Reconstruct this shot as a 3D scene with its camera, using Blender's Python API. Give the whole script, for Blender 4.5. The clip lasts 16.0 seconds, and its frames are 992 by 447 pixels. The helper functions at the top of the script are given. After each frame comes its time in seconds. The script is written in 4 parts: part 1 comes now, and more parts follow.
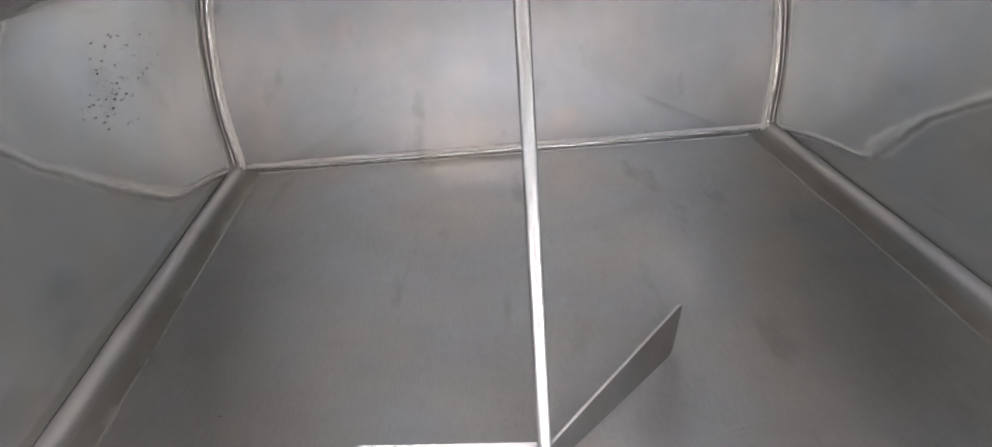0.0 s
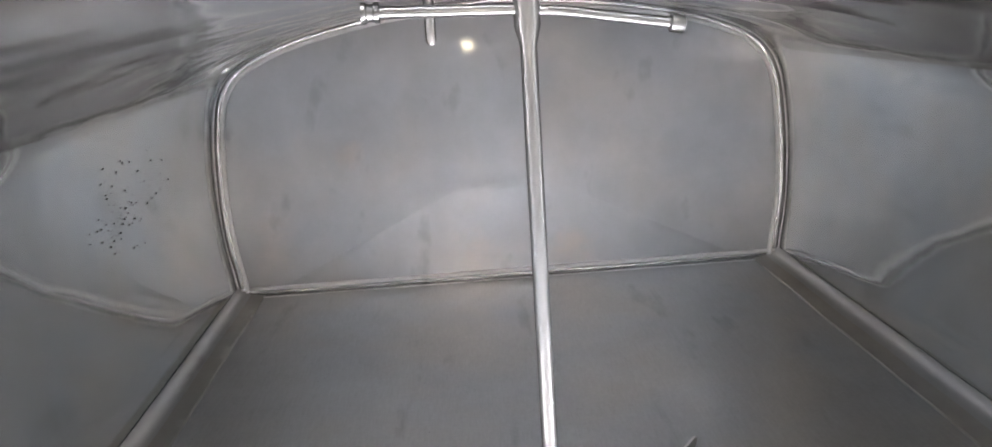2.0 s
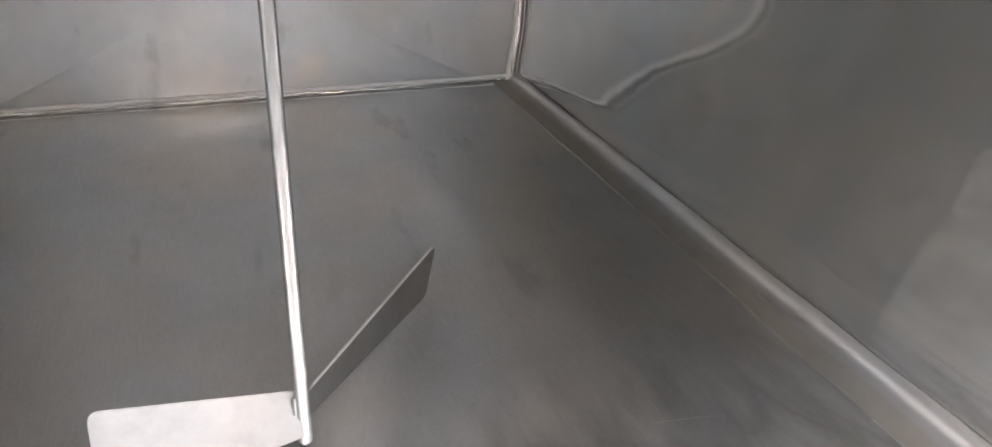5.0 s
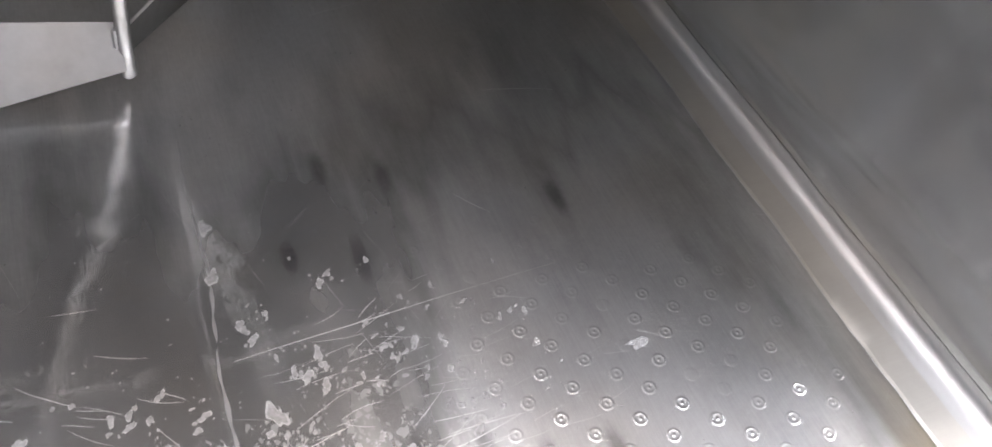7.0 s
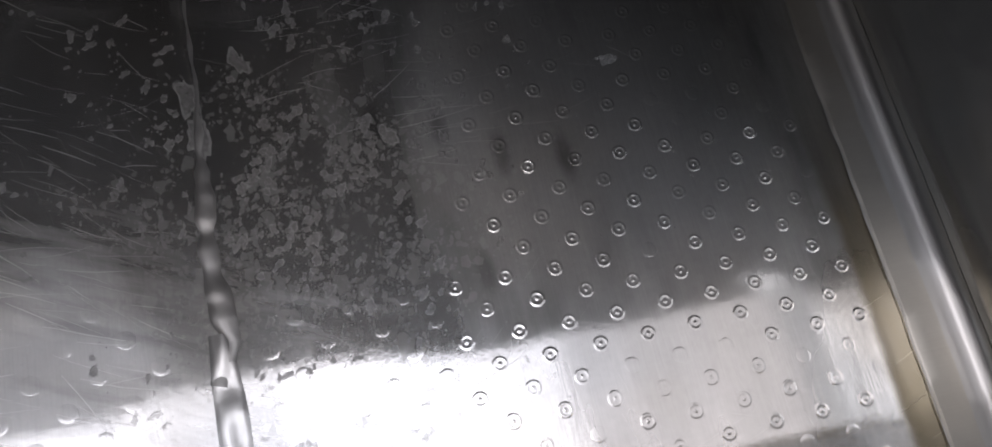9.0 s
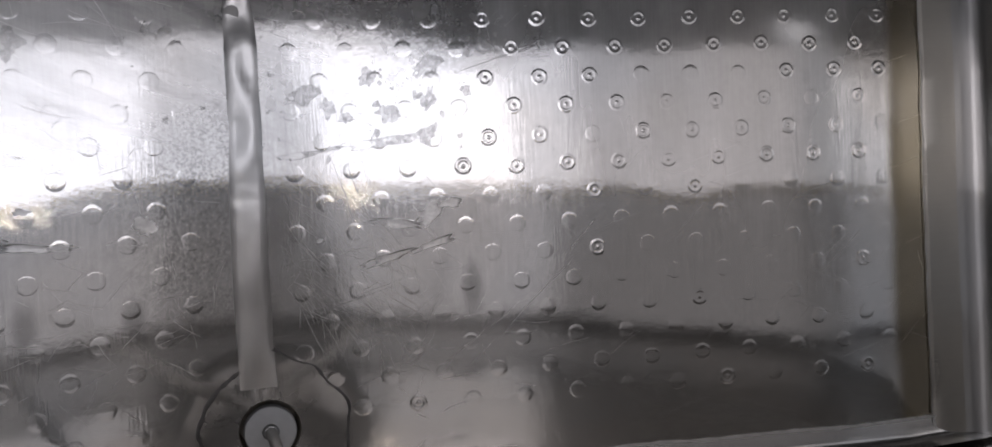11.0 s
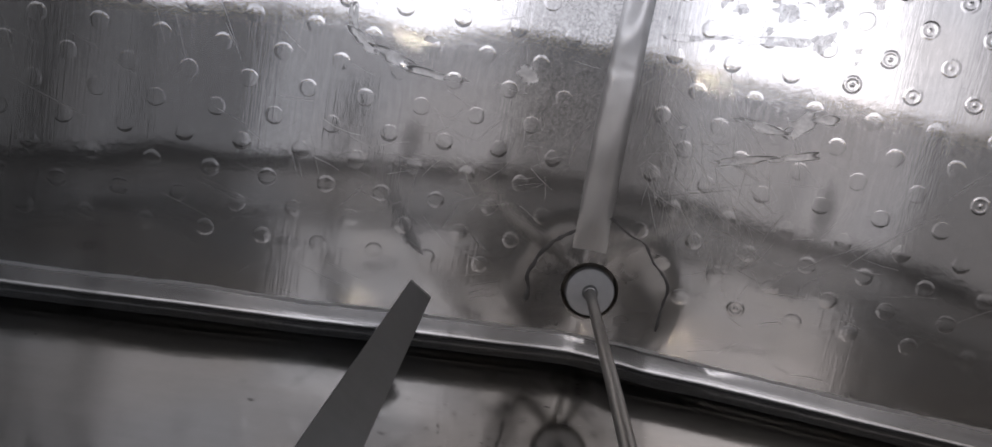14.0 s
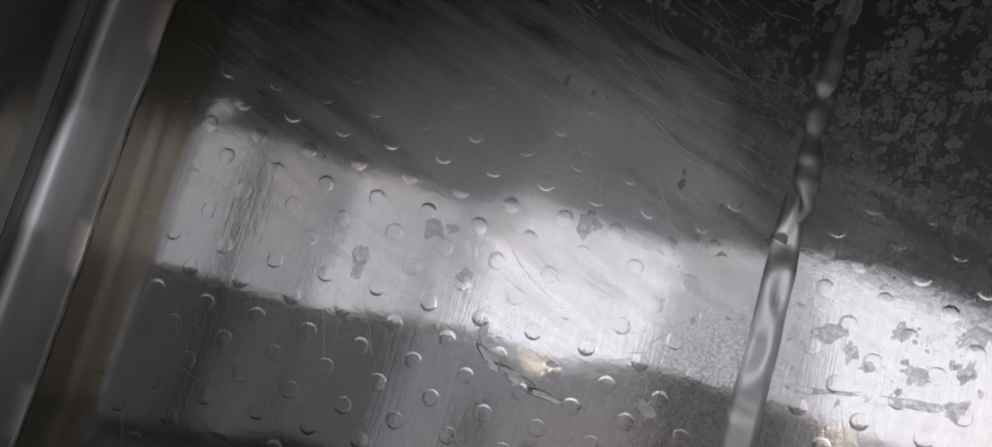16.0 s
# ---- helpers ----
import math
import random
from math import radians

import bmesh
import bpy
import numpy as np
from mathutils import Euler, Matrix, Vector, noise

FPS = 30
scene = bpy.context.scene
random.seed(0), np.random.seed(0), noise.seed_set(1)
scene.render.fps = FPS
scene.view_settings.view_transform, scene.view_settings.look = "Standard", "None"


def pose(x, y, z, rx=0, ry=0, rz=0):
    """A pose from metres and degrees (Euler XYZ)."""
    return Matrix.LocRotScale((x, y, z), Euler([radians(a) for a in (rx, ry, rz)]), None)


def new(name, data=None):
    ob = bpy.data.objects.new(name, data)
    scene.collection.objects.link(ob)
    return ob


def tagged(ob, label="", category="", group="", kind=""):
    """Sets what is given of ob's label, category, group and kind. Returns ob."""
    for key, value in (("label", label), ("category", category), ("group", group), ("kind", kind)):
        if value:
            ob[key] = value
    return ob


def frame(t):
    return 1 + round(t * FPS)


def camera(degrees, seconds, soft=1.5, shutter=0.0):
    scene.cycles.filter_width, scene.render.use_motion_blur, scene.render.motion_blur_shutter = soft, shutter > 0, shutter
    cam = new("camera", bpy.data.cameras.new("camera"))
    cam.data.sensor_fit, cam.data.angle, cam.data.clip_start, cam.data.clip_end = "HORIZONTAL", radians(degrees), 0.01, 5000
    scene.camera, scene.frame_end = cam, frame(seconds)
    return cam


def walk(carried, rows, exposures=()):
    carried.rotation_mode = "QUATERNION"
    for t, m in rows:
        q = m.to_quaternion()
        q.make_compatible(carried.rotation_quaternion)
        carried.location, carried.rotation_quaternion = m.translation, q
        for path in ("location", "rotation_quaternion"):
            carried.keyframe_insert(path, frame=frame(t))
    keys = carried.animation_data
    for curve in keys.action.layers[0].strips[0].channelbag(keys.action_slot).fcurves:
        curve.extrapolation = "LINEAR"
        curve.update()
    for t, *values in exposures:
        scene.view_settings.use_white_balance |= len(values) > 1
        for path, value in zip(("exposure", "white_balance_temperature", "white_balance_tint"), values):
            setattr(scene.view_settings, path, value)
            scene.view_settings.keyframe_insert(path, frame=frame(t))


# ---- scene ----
from mathutils.bvhtree import BVHTree

cam = camera(59.33, 16.0, soft=1.7)
PATH = [
    (0.0, pose(0.016, 0.062, 1.142, 68.26, 3.71, -3.17)),
    (0.5, pose(0.017, 0.048, 1.149, 71.09, 4.54, 0.17)),
    (1.0, pose(0.018, 0.047, 1.149, 73.49, 4.79, 2.08)),
    (1.5, pose(0.011, 0.060, 1.149, 75.81, 3.99, 1.68)),
    (2.0, pose(0.004, 0.086, 1.144, 76.29, 3.65, -3.02)),
    (2.5, pose(0.011, 0.097, 1.140, 76.45, 2.15, -8.22)),
    (3.0, pose(0.004, 0.099, 1.138, 76.30, 1.69, -12.85)),
    (3.2, pose(0.003, 0.095, 1.139, 76.07, 1.41, -14.14)),
    (5.3, pose(0.028, 0.052, 1.125, 61.89, -2.06, -19.68)),
    (5.5, pose(0.039, 0.055, 1.138, 59.79, -2.84, -20.73)),
    (6.0, pose(0.055, 0.047, 1.153, 54.21, -5.70, -23.15)),
    (6.5, pose(0.060, 0.046, 1.158, 48.43, -8.93, -23.54)),
    (7.0, pose(0.058, 0.043, 1.159, 42.36, -11.16, -22.44)),
    (7.5, pose(0.063, 0.033, 1.156, 37.90, -13.18, -20.70)),
    (8.0, pose(0.065, 0.026, 1.156, 32.20, -15.39, -18.32)),
    (8.5, pose(0.067, 0.014, 1.153, 26.62, -16.82, -16.07)),
    (9.0, pose(0.073, 0.002, 1.153, 21.82, -17.74, -14.05)),
    (9.5, pose(0.074, -0.010, 1.151, 16.18, -18.73, -11.57)),
    (10.0, pose(0.072, -0.025, 1.148, 11.58, -19.67, -9.18)),
    (10.2, pose(0.072, -0.031, 1.146, 9.36, -19.89, -7.91)),
    (12.3, pose(0.061, -0.057, 1.144, -10.93, -11.68, 3.90)),
    (12.5, pose(0.059, -0.053, 1.144, -11.63, -9.77, 4.98)),
    (13.0, pose(0.041, -0.052, 1.147, -11.70, -4.53, 6.81)),
    (13.5, pose(0.035, -0.047, 1.148, -11.26, 0.09, 8.64)),
    (14.0, pose(0.028, -0.042, 1.149, -9.75, 2.69, 9.98)),
    (14.5, pose(0.027, -0.043, 1.156, -5.58, 6.03, 11.93)),
    (15.0, pose(0.034, -0.047, 1.167, 2.03, 8.94, 14.01)),
    (15.5, pose(0.030, -0.049, 1.173, 6.55, 10.05, 15.39)),
    (16.0, pose(0.039, -0.046, 1.178, 12.40, 10.60, 16.38)),
]
EXPOSURES = [(0.0, 5.35, 6600, 13), (1.0, 5.3, 6450, 12), (1.5, 5.15, 6400, 12), (3.0, 5.08, 6500, 12), (5.5, 4.95, 6850, 12), (6.3, 4.35, 6750, 12), (7.0, 3.85, 6600, 12), (7.5, 3.4, 6450, 12), (8.0, 2.6, 6450, 12), (8.5, 1.4, 6400, 11),
             (9.0, 0.45, 6400, 11), (9.5, -0.4, 6400, 11), (10.0, -0.5, 6450, 12), (12.5, 0.0, 6350, 11), (14.5, -0.42, 6350, 12), (16.0, -0.75, 6450, 12)]
walk(cam, PATH, EXPOSURES)

# ---- light: daylight of the milk room through the manhole, and the small warm lamp held in it ----
world = bpy.data.worlds.new("world")
scene.world = world
world.use_nodes = True
room = world.node_tree.nodes["Background"]
room.inputs[0].default_value = (1.0, 0.955, 0.93, 1)
room.inputs[1].default_value = 0.05


def lamp(name, kind, place, energy, colour, size, size_y=0.0):
    data = bpy.data.lights.new(name, kind)
    data.energy, data.color = energy, colour
    ob = new(name, data)
    ob.matrix_world = pose(*place)
    if kind == "AREA":
        data.shape, data.size, data.size_y = "RECTANGLE", size, size_y
    else:
        data.shadow_soft_size = size
    return ob


OPEN = (-0.849, 1.174, -0.400, 0.300)  # the lid's opening: x and y from, to
DAY = (1.0, 0.955, 0.995)
lamp("opening_daylight", "AREA", (0.09, 0.112, 1.25), 1.80, DAY, 1.22, 0.385)
lamp("opening_side_daylight", "AREA", (1.10, 0.112, 1.25), 0.70, DAY, 0.80, 0.385)
lamp("opening_corner_daylight", "AREA", (-0.76, 0.112, 1.25), 0.38, DAY, 0.48, 0.385)
lamp("window_daylight", "AREA", (0.235, 0.09, 1.75), 0.95, DAY, 0.61, 0.42)
lamp("room_daylight", "AREA", (0.25, -0.42, 2.0), 0.74, DAY, 0.90, 0.665)
lamp("room_side_daylight", "AREA", (1.30, -0.42, 2.0), 0.42, DAY, 1.20, 0.665)
lamp("room_middle_daylight", "AREA", (-0.475, -0.42, 2.0), 0.13, DAY, 0.55, 0.665)
lamp("room_corner_daylight", "AREA", (-1.15, -0.42, 2.0), 0.05, DAY, 0.80, 0.665)
lamp("hand_torch", "POINT", (0.085, -0.09, 1.165), 0.065, (1.0, 0.84, 0.55), 0.004)

# ---- measures of the tank, metres ----
XL, XR, YS, YB = -0.831, 1.158, -0.414, 3.172
CX, HW = 0.5 * (XL + XR), 0.5 * (XR - XL)
VX = 0.137          # valley of the floor
SEAM = 0.186        # height of the floor's rim above the outlet
PLUG = (0.149, -0.313)
SHAFT = (0.110, 1.306)


# ---- materials ----
def steel(name, base=0.56, rough=0.24, aniso=0.0, along=(1, 0, 0), grain=(260, 9, 260), wave=0.5, wave_scale=2.2,
          residue=0.0, scratch=0.0, smudge=0.5, tint=(1.0, 1.0, 1.0), metal=0.85, brush=1.0, relief=0.06, haze=0.3, haze_rough=0.42, stains=(), specks=0.0, thin=0.0, smears=()):
    mat = bpy.data.materials.new(name)
    mat.use_nodes = True
    nt = mat.node_tree
    nodes, links = nt.nodes, nt.links
    bsdf = nodes["Principled BSDF"]
    out = nodes["Material Output"]

    def put(kind, **values):
        node = nodes.new(kind)
        for key, value in values.items():
            node.inputs[key].default_value = value
        return node

    def math_node(op, a, b=None, c=None, clamp=False):
        node = nodes.new("ShaderNodeMath")
        node.operation, node.use_clamp = op, clamp
        for n, v in enumerate((a, b, c)):
            if v is None:
                continue
            if hasattr(v, "links"):
                links.new(v, node.inputs[n])
            else:
                node.inputs[n].default_value = v
        return node.outputs[0]

    coord = nodes.new("ShaderNodeTexCoord").outputs["Object"]

    def scaled(vec, scale, turn=0.0):
        node = nodes.new("ShaderNodeMapping")
        node.inputs["Scale"].default_value = scale
        node.inputs["Rotation"].default_value = (0, 0, turn)
        links.new(vec, node.inputs["Vector"])
        return node.outputs[0]

    def noise_tex(vec, scale, detail=3.0, roughness=0.55, distortion=0.0):
        node = put("ShaderNodeTexNoise", Scale=scale, Detail=detail, Roughness=roughness, Distortion=distortion)
        links.new(vec, node.inputs["Vector"])
        return node.outputs[0]

    def step(value, lo, hi):
        node = nodes.new("ShaderNodeMapRange")
        node.interpolation_type = "SMOOTHSTEP"
        links.new(value, node.inputs[0])
        node.inputs[1].default_value, node.inputs[2].default_value = lo, hi
        return node.outputs[0]

    cloud = noise_tex(coord, 3.1, 5.0, 0.6)
    brushed = noise_tex(scaled(coord, grain), 1.0, 2.0)
    patch = noise_tex(scaled(coord, (9, 2.6, 5)), 1.0, 3.0, 0.5)
    smudges = step(patch, 0.60, 0.74)
    grit = noise_tex(coord, 95.0, 4.0, 0.65)
    r = math_node("MULTIPLY_ADD", cloud, 0.10, rough - 0.05)
    r = math_node("MULTIPLY_ADD", brushed, 0.10 * brush, math_node("SUBTRACT", r, 0.05 * brush))
    r = math_node("MULTIPLY_ADD", smudges, 0.10 * smudge, r)
    tone = math_node("MULTIPLY_ADD", cloud, 0.22, base - 0.11)
    tone = math_node("MULTIPLY_ADD", brushed, 0.12 * brush, math_node("SUBTRACT", tone, 0.06 * brush))
    tone = math_node("MULTIPLY_ADD", grit, 0.10 * brush, math_node("SUBTRACT", tone, 0.05 * brush))
    tone = math_node("MULTIPLY_ADD", smudges, -0.32 * smudge, tone)
    height = math_node("MULTIPLY", noise_tex(scaled(coord, (1.0, 0.8, 1.3)), wave_scale, 2.0, 0.45, 0.4), wave)
    lines = None
    if scratch:
        for turn, long, slim, cut in ((0.35, 6.0, 560, 0.735), (-0.75, 7.5, 480, 0.745), (1.25, 5.0, 520, 0.735), (-0.3, 3.2, 700, 0.75)):
            streak = step(noise_tex(scaled(scaled(coord, (1, 1, 1), turn), (long, slim, 1.0)), 1.0, 1.0, 0.4), cut, cut + 0.02)
            area = step(noise_tex(scaled(coord, (1, 1, 1), turn * 3 + 1), 3.3, 2.0), 0.50, 0.60)
            streak = math_node("MULTIPLY", streak, area)
            lines = streak if lines is None else math_node("MAXIMUM", lines, streak)
        r = math_node("MULTIPLY_ADD", lines, 0.2 * scratch, r)
    colour = nodes.new("ShaderNodeMix")
    colour.data_type, colour.blend_type = "RGBA", "MULTIPLY"
    colour.inputs["Factor"].default_value = 1.0
    hue = nodes.new("ShaderNodeMix")
    hue.data_type = "RGBA"
    hue.inputs["A"].default_value = (tint[0] * 0.965, tint[1], tint[2] * 1.025, 1)
    hue.inputs["B"].default_value = (tint[0] * 1.03, tint[1], tint[2] * 0.955, 1)
    links.new(step(noise_tex(coord, 1.9, 3.0), 0.36, 0.66), hue.inputs["Factor"])
    shade = hue.outputs["Result"]
    if stains or residue:
        xyz = nodes.new("ShaderNodeSeparateXYZ")
        links.new(coord, xyz.inputs[0])

        def away(cx, cy, kx, ky, axis=1):
            dx = math_node("MULTIPLY", math_node("SUBTRACT", xyz.outputs[0], cx), kx)
            dy = math_node("MULTIPLY", math_node("SUBTRACT", xyz.outputs[axis], cy), ky)
            return math_node("SQRT", math_node("ADD", math_node("MULTIPLY", dx, dx), math_node("MULTIPLY", dy, dy)))

    for cx, cz, kx, kz in stains:                 # brownish water stains on an end plate
        spot = math_node("SUBTRACT", 1.0, step(math_node("MULTIPLY_ADD", noise_tex(coord, 14.0, 5.0, 0.7), 1.6, away(cx, cz, kx, kz, 2)), 0.7, 1.7))
        brown = nodes.new("ShaderNodeMix")
        brown.data_type = "RGBA"
        brown.inputs["B"].default_value = (1.10, 1.02, 0.96, 1)
        links.new(math_node("MULTIPLY", spot, 0.7), brown.inputs["Factor"])
        links.new(shade, brown.inputs["A"])
        shade = brown.outputs["Result"]
    links.new(shade, colour.inputs["A"])
    if specks:
        dots = put("ShaderNodeTexVoronoi", Scale=34.0, Randomness=1.0)
        links.new(scaled(coord, (0.6, 1.0, 1.5)), dots.inputs["Vector"])
        size = math_node("MULTIPLY", step(noise_tex(coord, 6.0, 2.0), 0.5, 0.75), 0.16 * specks)
        dot = math_node("MULTIPLY", math_node("SUBTRACT", size, dots.outputs["Distance"]), 40.0, clamp=True)
        tone = math_node("MULTIPLY", tone, math_node("SUBTRACT", 1.0, math_node("MULTIPLY", dot, 0.8)))
    for cx, cy, long in smears:                       # blurred dark smears drawn along the tank
        smear = math_node("SUBTRACT", 1.0, step(math_node("MULTIPLY_ADD", grit, 0.25, away(cx, cy, 1 / 0.017, 1 / long)), 0.35, 1.25))
        tone = math_node("MULTIPLY", tone, math_node("MULTIPLY_ADD", smear, -0.42, 1.0))
    if residue:                                       # olive-brown tarnish on the level margins outside the folds
        edge = math_node("MULTIPLY_ADD", noise_tex(coord, 9.0, 3.0), 0.03, -0.015)
        margin = math_node("MAXIMUM", step(math_node("ADD", xyz.outputs[0], edge), 0.995, 1.02), step(math_node("SUBTRACT", edge, xyz.outputs[0]), 0.640, 0.656))
        margin = math_node("MULTIPLY", margin, math_node("MULTIPLY_ADD", cloud, 0.8, 0.45, clamp=True))
        margin = math_node("MULTIPLY", margin, math_node("SUBTRACT", 1.0, step(math_node("MULTIPLY_ADD", patch, 0.5, xyz.outputs[1]), 0.45, 0.95)))
        tarnish = nodes.new("ShaderNodeMix")
        tarnish.data_type = "RGBA"
        tarnish.inputs["B"].default_value = (0.42, 0.37, 0.27, 1)
        links.new(margin, tarnish.inputs["Factor"])
        links.new(shade, tarnish.inputs["A"])
        links.new(tarnish.outputs["Result"], colour.inputs["A"])
        r = math_node("MULTIPLY_ADD", margin, 0.10, r)
    links.new(tone, colour.inputs["B"])
    links.new(colour.outputs["Result"], bsdf.inputs["Base Color"])
    links.new(math_node("MAXIMUM", r, 0.06), bsdf.inputs["Roughness"])
    bsdf.inputs["Metallic"].default_value = metal
    if aniso:
        bsdf.inputs["Anisotropic"].default_value = aniso
        vec = nodes.new("ShaderNodeCombineXYZ")
        for n in range(3):
            vec.inputs[n].default_value = along[n]
        links.new(vec.outputs[0], bsdf.inputs["Tangent"])
    broad = put("ShaderNodeBump", Strength=1.0, Distance=0.02)
    links.new(height, broad.inputs["Height"])
    fine = put("ShaderNodeBump", Strength=relief, Distance=0.002)
    links.new(math_node("ADD", brushed, grit), fine.inputs["Height"])
    links.new(broad.outputs[0], fine.inputs["Normal"])
    links.new(fine.outputs[0], bsdf.inputs["Normal"])
    surface = bsdf.outputs[0]
    wide = nodes.new("ShaderNodeBsdfAnisotropic")     # scattered part of the gloss, from fine scuffing
    wide.inputs["Roughness"].default_value = haze_rough
    if aniso:
        wide.inputs["Anisotropy"].default_value = 0.6
        links.new(vec.outputs[0], wide.inputs["Tangent"])
    links.new(colour.outputs["Result"], wide.inputs["Color"])
    links.new(fine.outputs[0], wide.inputs["Normal"])
    both = nodes.new("ShaderNodeMixShader")
    share = math_node("MULTIPLY_ADD", math_node("ADD", cloud, patch), 0.15 * haze, 0.85 * haze)
    links.new(share, both.inputs[0])
    links.new(surface, both.inputs[1])
    links.new(wide.outputs[0], both.inputs[2])
    surface = both.outputs[0]
    if residue:
        # dried milk: drops of three sizes, densest beside the valley
        wob = put("ShaderNodeTexNoise", Scale=70.0, Detail=3.0)
        links.new(coord, wob.inputs["Vector"])
        mixv = nodes.new("ShaderNodeVectorMath")
        mixv.operation = "MULTIPLY_ADD"
        links.new(wob.outputs["Color"], mixv.inputs[0])
        mixv.inputs[1].default_value = (0.016, 0.016, 0.0)
        links.new(scaled(coord, (1.0, 0.8, 0.0)), mixv.inputs[2])
        dense = math_node("SUBTRACT", 1.0, step(away(0.26, 0.38, 1.8, 1.7), 0.15, 0.95))
        drops = None
        for size, lo, hi in ((30.0, 0.02, 0.42), (62.0, 0.02, 0.62), (150.0, 0.02, 0.66)):
            vor = put("ShaderNodeTexVoronoi", Scale=size, Randomness=1.0)
            links.new(mixv.outputs[0], vor.inputs["Vector"])
            reach = math_node("MULTIPLY_ADD", dense, hi - lo, lo)
            pick = nodes.new("ShaderNodeSeparateColor")
            links.new(vor.outputs["Color"], pick.inputs[0])
            reach = math_node("MULTIPLY", reach, pick.outputs[0])
            drop = math_node("MULTIPLY", math_node("SUBTRACT", reach, vor.outputs["Distance"]), 16.0, clamp=True)
            drops = drop if drops is None else math_node("MAXIMUM", drops, drop)
        drops = math_node("MULTIPLY", math_node("MULTIPLY", drops, dense), step(noise_tex(coord, 11.0, 3.0), 0.38, 0.52))
        rims = math_node("MULTIPLY_ADD", noise_tex(coord, 60.0, 3.0), 0.7, 0.4)
        cover = math_node("MULTIPLY", math_node("MULTIPLY", drops, residue), rims)
        cover = math_node("MAXIMUM", cover, math_node("MULTIPLY", lines, 0.20))
        milky = step(noise_tex(scaled(coord, (7.0, 2.4, 1.0)), 1.0, 4.0, 0.6), 0.42, 0.74)
        cover = math_node("MAXIMUM", cover, math_node("MULTIPLY", milky, 0.04))
        strokes = noise_tex(scaled(scaled(coord, (1, 1, 1), 0.35), (5.0, 34.0, 1.0)), 1.0, 4.0, 0.65)
        scuff = math_node("SUBTRACT", 1.0, step(math_node("MULTIPLY_ADD", strokes, 1.1, away(-0.20, 0.24, 1.6, 3.4)), 0.75, 1.45))
        dulled = math_node("SUBTRACT", 1.0, step(math_node("MULTIPLY_ADD", patch, 1.3, away(0.78, 0.62, 2.3, 1.5)), 1.05, 1.75))
        dulled = math_node("MAXIMUM", math_node("MULTIPLY", dulled, 0.7), step(math_node("MULTIPLY_ADD", patch, 0.7, xyz.outputs[1]), 1.15, 1.75))
        scuff = math_node("MAXIMUM", math_node("MULTIPLY", scuff, 0.46), math_node("MULTIPLY", dulled, 0.62))
        links.new(math_node("ADD", scuff, share), both.inputs[0])
        film = nodes.new("ShaderNodeBsdfDiffuse")
        film.inputs[0].default_value = (0.60, 0.60, 0.58, 1)
        mix = nodes.new("ShaderNodeMixShader")
        links.new(cover, mix.inputs[0])
        links.new(surface, mix.inputs[1])
        links.new(film.outputs[0], mix.inputs[2])
        # heat stain of the weld round the outlet
        stain = math_node("SUBTRACT", 1.0, step(math_node("MULTIPLY_ADD", noise_tex(coord, 22.0, 4.0), 0.09, away(0.138, -0.318, 0.95, 1.0)), 0.10, 0.172))
        ground = math_node("SUBTRACT", 1.0, step(math_node("MULTIPLY_ADD", noise_tex(coord, 13.0, 4.0), 0.9, away(0.085, -0.06, 9.0, 4.2)), 0.75, 1.5))
        ground = math_node("MULTIPLY", ground, step(noise_tex(coord, 260.0, 3.0, 0.7), 0.42, 0.60))
        stain = math_node("MAXIMUM", stain, math_node("MULTIPLY", ground, 0.85))
        soot = nodes.new("ShaderNodeBsdfDiffuse")
        soot.inputs[0].default_value = (0.10, 0.096, 0.092, 1)
        mix2 = nodes.new("ShaderNodeMixShader")
        links.new(math_node("MULTIPLY", stain, math_node("MULTIPLY_ADD", noise_tex(coord, 45.0, 4.0), 0.95, -0.08, clamp=True)), mix2.inputs[0])
        links.new(mix.outputs[0], mix2.inputs[1])
        links.new(soot.outputs[0], mix2.inputs[2])
        surface = mix2.outputs[0]
    if thin:                                          # a film through which the metal shows
        clear = nodes.new("ShaderNodeBsdfTransparent")
        lace = nodes.new("ShaderNodeMixShader")
        links.new(math_node("MULTIPLY_ADD", noise_tex(coord, 130.0, 4.0, 0.65), -0.9, thin + 0.45, clamp=True), lace.inputs[0])
        links.new(surface, lace.inputs[1])
        links.new(clear.outputs[0], lace.inputs[2])
        surface = lace.outputs[0]
    links.new(surface, out.inputs["Surface"])
    return mat


SMEARS = ((-0.113, -0.155, 0.040), (-0.001, -0.158, 0.035), (0.410, -0.148, 0.045), (0.371, 1.052, 0.05), (0.469, 1.001, 0.05), (0.733, 0.880, 0.05), (0.284, 0.889, 0.04), (0.388, 0.850, 0.06),
          (0.541, 0.453, 0.045), (0.631, 0.434, 0.045), (0.461, 0.508, 0.04), (0.372, 0.523, 0.05), (0.391, 0.394, 0.05), (0.482, 0.288, 0.04))
FLOOR = steel("brushed_floor_steel", 0.68, 0.07, aniso=0.2, along=(1, 0, 0), grain=(420, 12, 420), wave=0.05, residue=0.35, scratch=0.6, smudge=0.35, specks=0.45, metal=0.97, relief=0.04, brush=1.4, haze=0.12, haze_rough=0.285, smears=SMEARS)
SIDE = steel("side_wall_steel", 0.64, 0.05, aniso=0.3, along=(0, 0, 1), wave=0.05, wave_scale=3.4, metal=0.91, brush=0.2, smudge=0.3, relief=0.006, haze=0.17, haze_rough=0.34, tint=(0.98, 1.0, 1.01))
